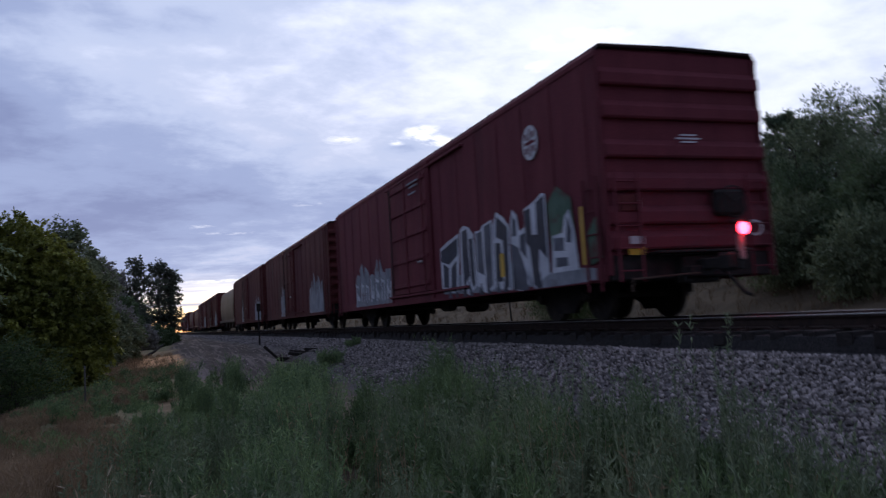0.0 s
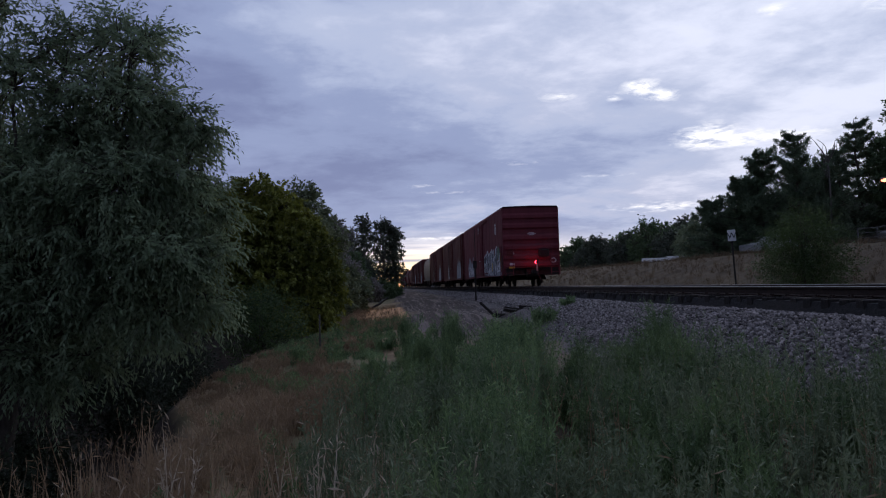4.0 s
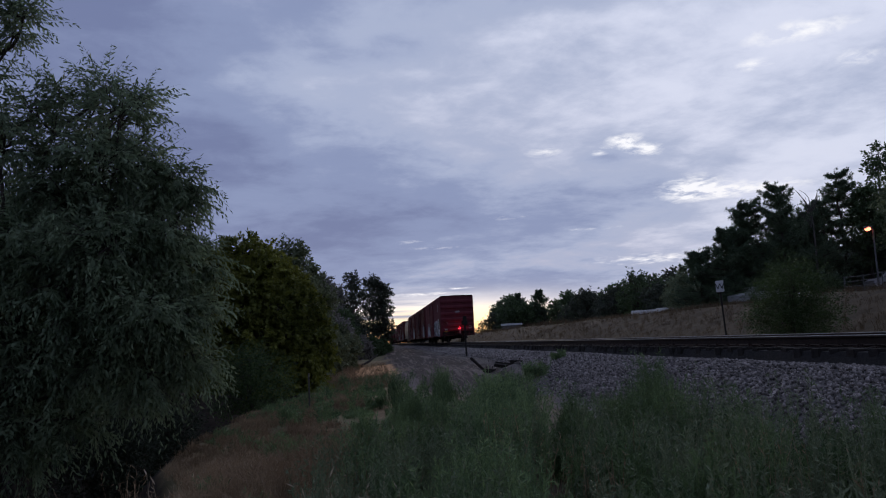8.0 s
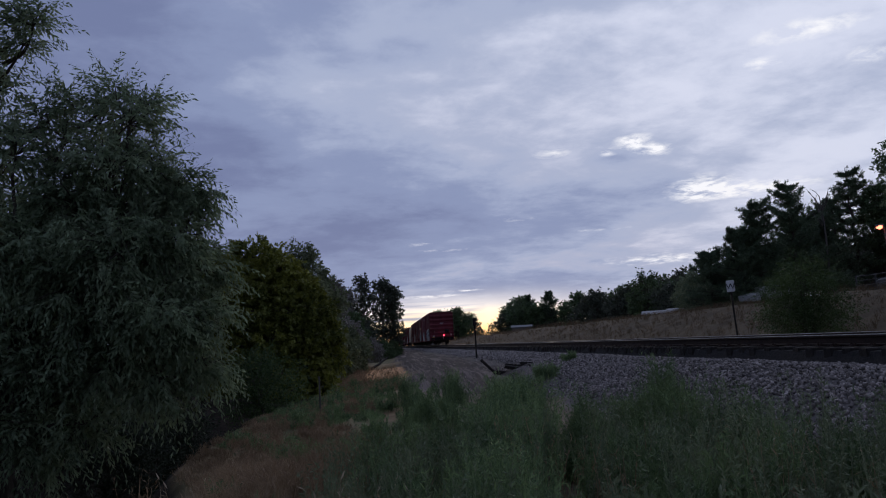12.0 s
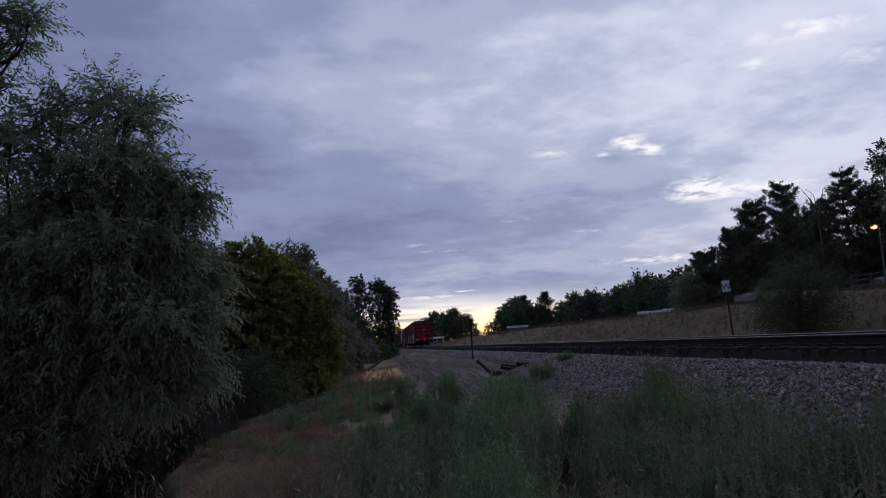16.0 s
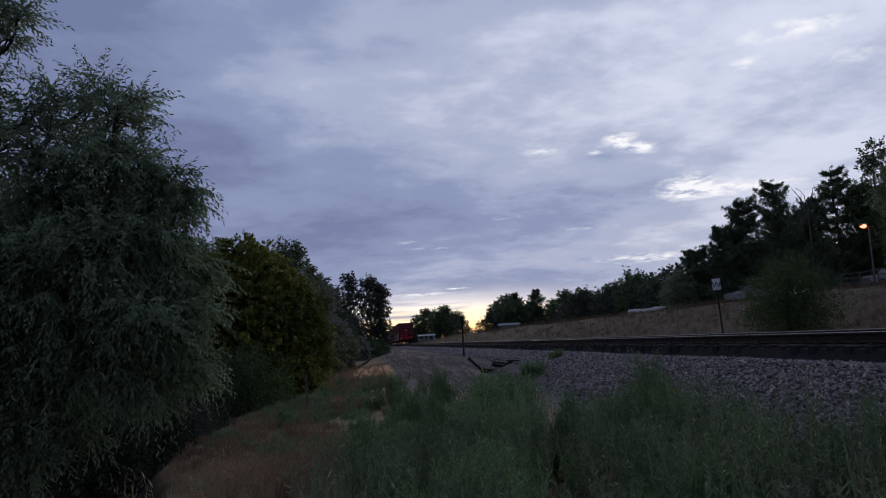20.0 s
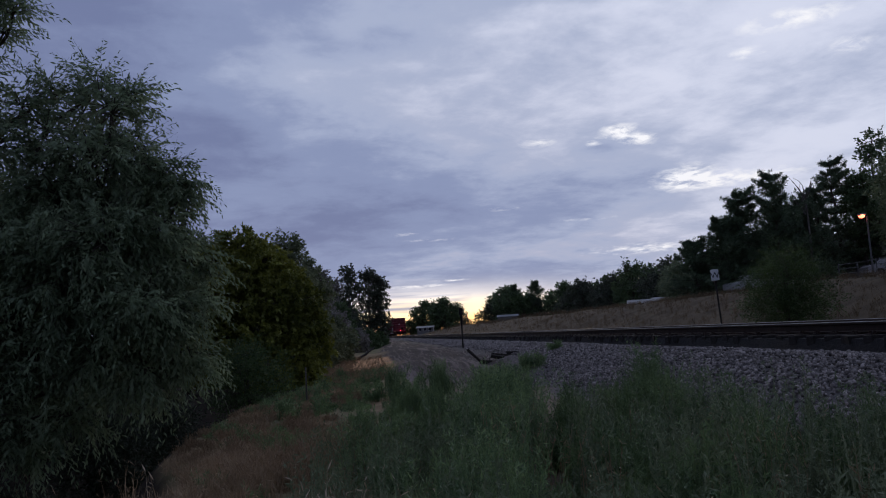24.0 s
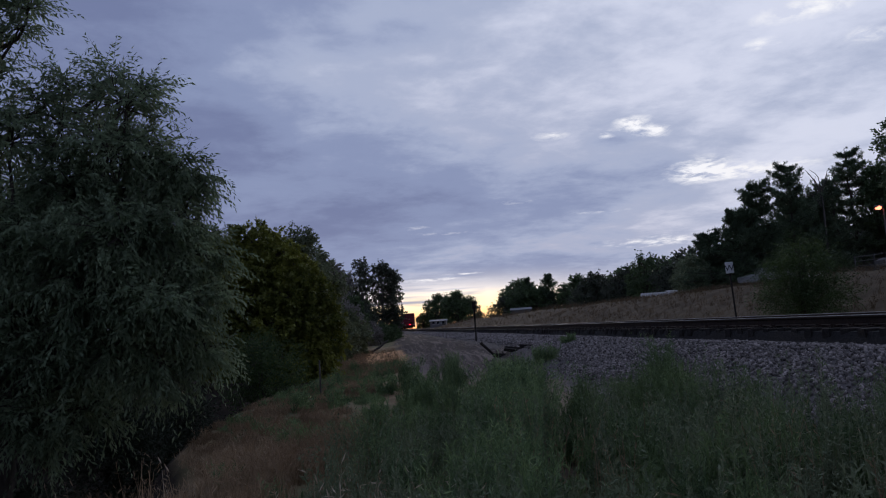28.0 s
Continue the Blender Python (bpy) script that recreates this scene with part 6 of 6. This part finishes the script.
ROOF_WHITE = surface("pale_metal_roof", (0.15, 0.155, 0.165), (0.23, 0.235, 0.25), 0.8, 0.5, bump=0.08, streak=(3, 0.3, 1))
ROOF_DARK = surface("dark_shingle_roof", (0.05, 0.045, 0.042), (0.10, 0.09, 0.085), 2.0, 0.9, bump=0.4)
WINDOW = surface("dark_window_glass", (0.02, 0.022, 0.026), (0.03, 0.033, 0.04), 1.0, 0.1, bump=0.0, spec=0.6)
POLE_GREY = surface("galvanised_pole", (0.14, 0.14, 0.14), (0.22, 0.22, 0.22), 4.0, 0.55, metal=0.6)
OLD_WOOD = surface("weathered_wood", (0.016, 0.013, 0.011), (0.042, 0.034, 0.028), 4.0, 0.95, bump=0.7, streak=(1, 10, 10))
SODIUM = glowing("sodium_lamp", (1.0, 0.17, 0.09), 5.0)
YARD = glowing("yard_lamp", (1.0, 0.95, 0.85), 14.0)
CAR_PAINT = surface("white_car_paint", (0.36, 0.36, 0.37), (0.42, 0.42, 0.42), 1.0, 0.3, bump=0.0, spec=0.5)


def whistle_sign():
    x, y = 12.36, 27.1
    z = gz(x, y)
    s = thing("whistle_sign", "white railway whistle sign with a black W on a dark post", "sign", (x, y, z))
    top = 0.24 + 0.0526 * y - z
    part("post", prism(B(), [(-0.03, -0.02), (0.03, -0.02), (0.03, 0.01), (0.0, 0.03), (-0.03, 0.01)], -0.2, top + 0.16, "z"), POST_STEEL, s)
    panel = part("panel", box(B(), -0.14, 0.14, -0.05, -0.035, top - 0.20, top + 0.20, 0.006), SIGN_WHITE, s)
    cu = bpy.data.curves.new("letter", "FONT")
    cu.body, cu.size, cu.extrude, cu.align_x = "W", 0.30, 0.002, "CENTER"
    cu.materials.append(SIGN_BLACK)
    ob = new("letter", cu)
    ob.parent = panel
    ob.matrix_basis = pose(0, -0.055, top - 0.11, 90, 0, 0)
    ob["label"] = "black letter W"
    s.matrix_basis = pose(x, y, z, 0, -2.5, -12)


def mile_post():
    x, y = 5.13, 45.0
    z = gz(x, y)
    s = thing("marker_post", "thin dark steel marker post beside the dirt track", "post", (x, y, z))
    part("post", box(B(), -0.045, 0.045, -0.03, 0.03, -0.2, 2.15, 0.008), POST_STEEL, s)
    part("plate", box(B(), -0.11, 0.11, -0.05, -0.03, 1.85, 2.28, 0.008), POST_STEEL, s)
    x, y = -1.75, 21.0
    s = thing("stake", "thin weathered wooden stake in the grass", "post", place(x, y))
    part("post", box(B(), -0.02, 0.02, -0.02, 0.02, -0.2, 0.98, 0.006), PALE_BARK, s)


def debris():
    r = random.Random(4)
    x0, y0 = 3.75, 29.6
    for k, (dx, dy, ln, rx, ry, rz, h) in enumerate(((0.08, 0, 0.86, 0, 44, 6, 0.32), (0.42, -0.3, 0.46, 0, 4, 30, 0.07), (1.1, 0.2, 0.7, 0, 9, -4, 0.06), (1.5, 0.1, 0.45, 0, 4, -25, 0.05),
                                                     (0.9, -0.15, 0.6, 0, 6, -50, 0.07))):
        s = thing("old_tie", "broken dark railway tie dumped on the gravel", "wooden beam", group="dumped ties")
        w = 0.07 if k == 0 else 0.10
        bm = box(B(), -ln / 2, ln / 2, -w, w, -w * 0.7, w * 0.7, 0.02)
        for v in bm.verts:
            v.co += Vector((r.uniform(-0.05, 0.05), r.uniform(-0.02, 0.02), r.uniform(-0.02, 0.02)))
        part("beam", bm, OLD_WOOD, s)
        part("spike", rod(B(), (ln * 0.3, 0, 0.08), (ln * 0.3, 0, 0.16), 0.012, seg=6), RAIL_SIDE, s)
        x, y = x0 + dx, y0 + dy
        s.matrix_basis = pose(x, y, gz(x, y) + h, rx, ry, rz)


def fallen_log():
    s = thing("fallen_log", "dark fallen log leaning on the dirt bank", "log", place(-1.2, 62))
    o = Vector(place(-1.2, 62))
    a, b = Vector((-1.2, 62, o.z + 0.05)), Vector((0.15, 64.6, -0.62))
    r = np.random.RandomState(14)
    v, f = tubes([bent(a - o, b - o, 0.11, 0.06, r, 0.05, 6), bent((a * 0.4 + b * 0.6) - o, (a * 0.4 + b * 0.6) - o + Vector((-0.2, 0.1, 0.5)), 0.04, 0.015, r, 0.1, 4)], 8)
    part("stem", mesh_object("stem", v, f, OLD_WOOD, True), None, s)


def street_lamp(x, y, head_z, name, label, mat, arm=0.9):
    z = gz(x, y)
    s = thing(name, label, "street lamp", (x, y, z))
    h = head_z - z
    part("pole", rod(B(), (0, 0, -0.2), (0, 0, h + 0.05), 0.085, 0.055, 10), POLE_GREY, s)
    part("base", rod(B(), (0, 0, -0.1), (0, 0, 0.3), 0.16, 0.14, 10), POLE_GREY, s)
    part("arm", rod(B(), (0, 0, h), (-arm, -0.1, h + 0.12), 0.035, seg=8), POLE_GREY, s)
    head = part("lamp_head", box(B(), -arm - 0.55, -arm + 0.05, -0.24, 0.04, h + 0.08, h + 0.24, 0.05), POLE_GREY, s)
    lens = B()
    bmesh.ops.create_uvsphere(lens, u_segments=14, v_segments=8, radius=0.2)
    for v in lens.verts:
        v.co = Vector((-arm - 0.26 + v.co.x * 1.2, -0.1 + v.co.y, h + 0.06 + v.co.z * 0.8))
    part("lens", lens, mat, head, "glowing lamp lens")


def house(x, y, rz, w, d, h, roof_h, roof_mat, label, name="house", windows=3):
    """A low house: walls, gabled roof with eaves, windows in frames, a door. Its front faces -y before turning."""
    z = gz(x, y)
    s = thing(name, label, "house", (x, y, z - 0.1), rz, group="houses across the line")
    part("wall", box(B(), -w / 2, w / 2, -d / 2, d / 2, -0.3, h, 0.02), WHITE_WALL, s)
    bm = B()
    prism(bm, [(-d / 2 - 0.35, h - 0.02), (0, h + roof_h), (d / 2 + 0.35, h - 0.02), (d / 2 + 0.35, h + 0.10), (0, h + roof_h + 0.14), (-d / 2 - 0.35, h + 0.10)], -w / 2 - 0.3, w / 2 + 0.3, "x")
    part("roof", bm, roof_mat, s)
    part("gable", prism(B(), [(-d / 2, h - 0.01), (d / 2, h - 0.01), (0, h + roof_h - 0.03)], -w / 2 + 0.02, w / 2 - 0.02, "x"), WHITE_WALL, s)
    for k in range(windows):
        c = -w / 2 + w * (k + 0.7) / (windows + 0.4)
        win = part("window", box(B(), c - 0.55, c + 0.55, -d / 2 - 0.05, -d / 2 + 0.02, 0.9, 1.95, 0.02), SIGN_WHITE, s)
        part("pane", box(B(), c - 0.46, c + 0.46, -d / 2 - 0.06, -d / 2 - 0.052, 0.99, 1.86), WINDOW, win)
    dr = part("door", box(B(), w / 2 - 1.3, w / 2 - 0.4, -d / 2 - 0.05, -d / 2 + 0.02, -0.1, 2.0, 0.02), ROOF_DARK, s)
    part("door_handle", box(B(), w / 2 - 1.2, w / 2 - 1.12, -d / 2 - 0.10, -d / 2 - 0.05, 0.95, 1.0), POLE_GREY, dr)
    return s


def parked_car(x, y, rz):
    s = thing("parked_car", "white parked car half hidden behind the grass", "car", place(x, y), rz)
    body = [(-2.2, 0.35), (-2.25, 0.75), (-1.9, 0.92), (-1.1, 0.97), (-0.6, 1.40), (0.9, 1.42), (1.5, 1.0), (2.1, 0.9), (2.2, 0.6), (2.15, 0.35)]
    part("body", prism(B(), body, -0.82, 0.82), CAR_PAINT, s)
    part("side_window", prism(B(), [(-0.95, 1.0), (-0.52, 1.34), (0.85, 1.36), (1.3, 1.02)], -0.826, -0.821), WINDOW, s)
    part("side_window", prism(B(), [(-0.95, 1.0), (-0.52, 1.34), (0.85, 1.36), (1.3, 1.02)], 0.821, 0.826), WINDOW, s)
    for wx in (-1.4, 1.4):
        for wy in (-0.78, 0.78):
            wh = part("wheel", rod(B(), (wx, wy - 0.1, 0.32), (wx, wy + 0.1, 0.32), 0.32, seg=20), SIGN_BLACK, s)
            part("rim", rod(B(), (wx, wy - 0.11, 0.32), (wx, wy + 0.11, 0.32), 0.19, seg=14), POLE_GREY, wh)


def chain_fence(x0, y0, x1, y1, n):
    f = thing("fence", "grey post and rail fence along the top of the bank", "fence", place(x0, y0))
    o = Vector(place(x0, y0))
    last = None
    for k in range(n + 1):
        t = k / n
        p = Vector(place(x0 + (x1 - x0) * t, y0 + (y1 - y0) * t)) - o
        part("post", rod(B(), p + Vector((0, 0, -0.2)), p + Vector((0, 0, 1.35)), 0.045, seg=8), POLE_GREY, f)
        if last is not None:
            for h in (0.25, 0.6, 0.95, 1.28):
                part("rail", rod(B(), last + Vector((0, 0, h)), p + Vector((0, 0, h)), 0.022, seg=6), POLE_GREY, f)
        last = p


whistle_sign()
mile_post()
debris()
fallen_log()
street_lamp(36.5 + 0.45, 55.0, 0.24 + 0.1211 * 55 - 0.1, "street_lamp", "street lamp with a glowing orange head on a grey pole", SODIUM, 0.2)
street_lamp(-1.0, 215.0, 1.1, "yard_lamp", "small white lamp on a post far down the line", YARD, 0.2)
house(43.5, 64.5, -35, 9, 6.5, 2.7, 1.5, ROOF_DARK, "pale house with a dark roof behind the street lamp")
house(39.6, 112.0, -20, 4.2, 4.5, 2.5, 0.6, ROOF_WHITE, "low white-roofed mobile home", "mobile_home", 2)
house(43.6, 114.0, -20, 3.4, 4.5, 2.9, 0.4, ROOF_WHITE, "low flat-roofed mobile home", "mobile_home", 2)
house(35.8, 206.0, -10, 5.0, 4.5, 3.5, 0.5, ROOF_WHITE, "white-roofed house across the field")
house(18.5, 272.0, -8, 5.5, 5, 1.9, 0.5, ROOF_WHITE, "small white building far down the line", "shed", 3)
parked_car(28.9, 57.5, 20)
parked_car(40.0, 57.0, -10)
chain_fence(34.0, 54.5, 41.0, 54.0, 5)


def motions():
    # where the last car's rear end is along the track, time by time
    run = ((0.0, 11.1), (1.0, 19.6), (2.0, 28.1), (5.0, 53.1), (8.0, 78.0), (12.0, 110.5), (15.0, 135.5), (18.0, 160.0), (21.0, 184.0), (24.0, 207.0), (28.0, 231.0))
    ts, ys = np.array(run).T

    def along(t):
        """Smooth between the rows."""
        slope = np.gradient(ys, ts)
        i = int(np.clip(np.searchsorted(ts, t, "right") - 1, 0, len(ts) - 2))
        h = ts[i + 1] - ts[i]
        s = (t - ts[i]) / h
        return float((1 + 2 * s) * (1 - s) ** 2 * ys[i] + s * (1 - s) ** 2 * h * slope[i] + s * s * (3 - 2 * s) * ys[i + 1] + s * s * (s - 1) * h * slope[i + 1])

    steps = [k * 0.5 for k in range(57)]
    for car, behind in cars:
        rows = []
        for t in steps:
            y = along(t) + behind
            a, b = float(bend(y)), float(bend(y + 18.0))
            rows.append((t, pose(TRACK - a, y, 0, 0, 0, math.degrees(math.atan2(b - a, 18.0)))))
        walk(car, rows)
    # wheels roll without slipping
    for ws in last_sets + second_sets:
        at = ws.matrix_basis.translation.copy()
        rows = []
        for k in range(0, 28 * 15 + 1):
            t = k / 15
            rows.append((t, pose(*at, -math.degrees((along(t) - ys[0]) / 0.46) % 360 - 360)))
        walk(ws, rows)
    # the marker's drum turns its lens to the rear for a fifth of a second every second and a half
    rows = []
    hub = flasher.matrix_basis.translation.copy()
    rows.append((0.0, pose(*hub, 0, 0, 0)))
    for k in range(0, 19):
        t = 0.04 + 1.513 * k
        for dt, a in ((-0.195, 180), (-0.175, 120), (-0.15, 60), (-0.127, 0), (0.1, 0), (0.125, -60), (0.15, -120), (0.17, -180)):
            if 0.01 < t + dt < 27.9:
                rows.append((t + dt, pose(*hub, 0, 0, a)))
        if t + 1.0 < 27.9:
            rows.append((t + 0.6, pose(*hub, 0, 0, -180)))
            rows.append((t + 1.0, pose(*hub, 0, 0, 180)))
    rows.append((28.0, pose(*hub, 0, 0, -180)))
    walk(flasher, rows)


motions()
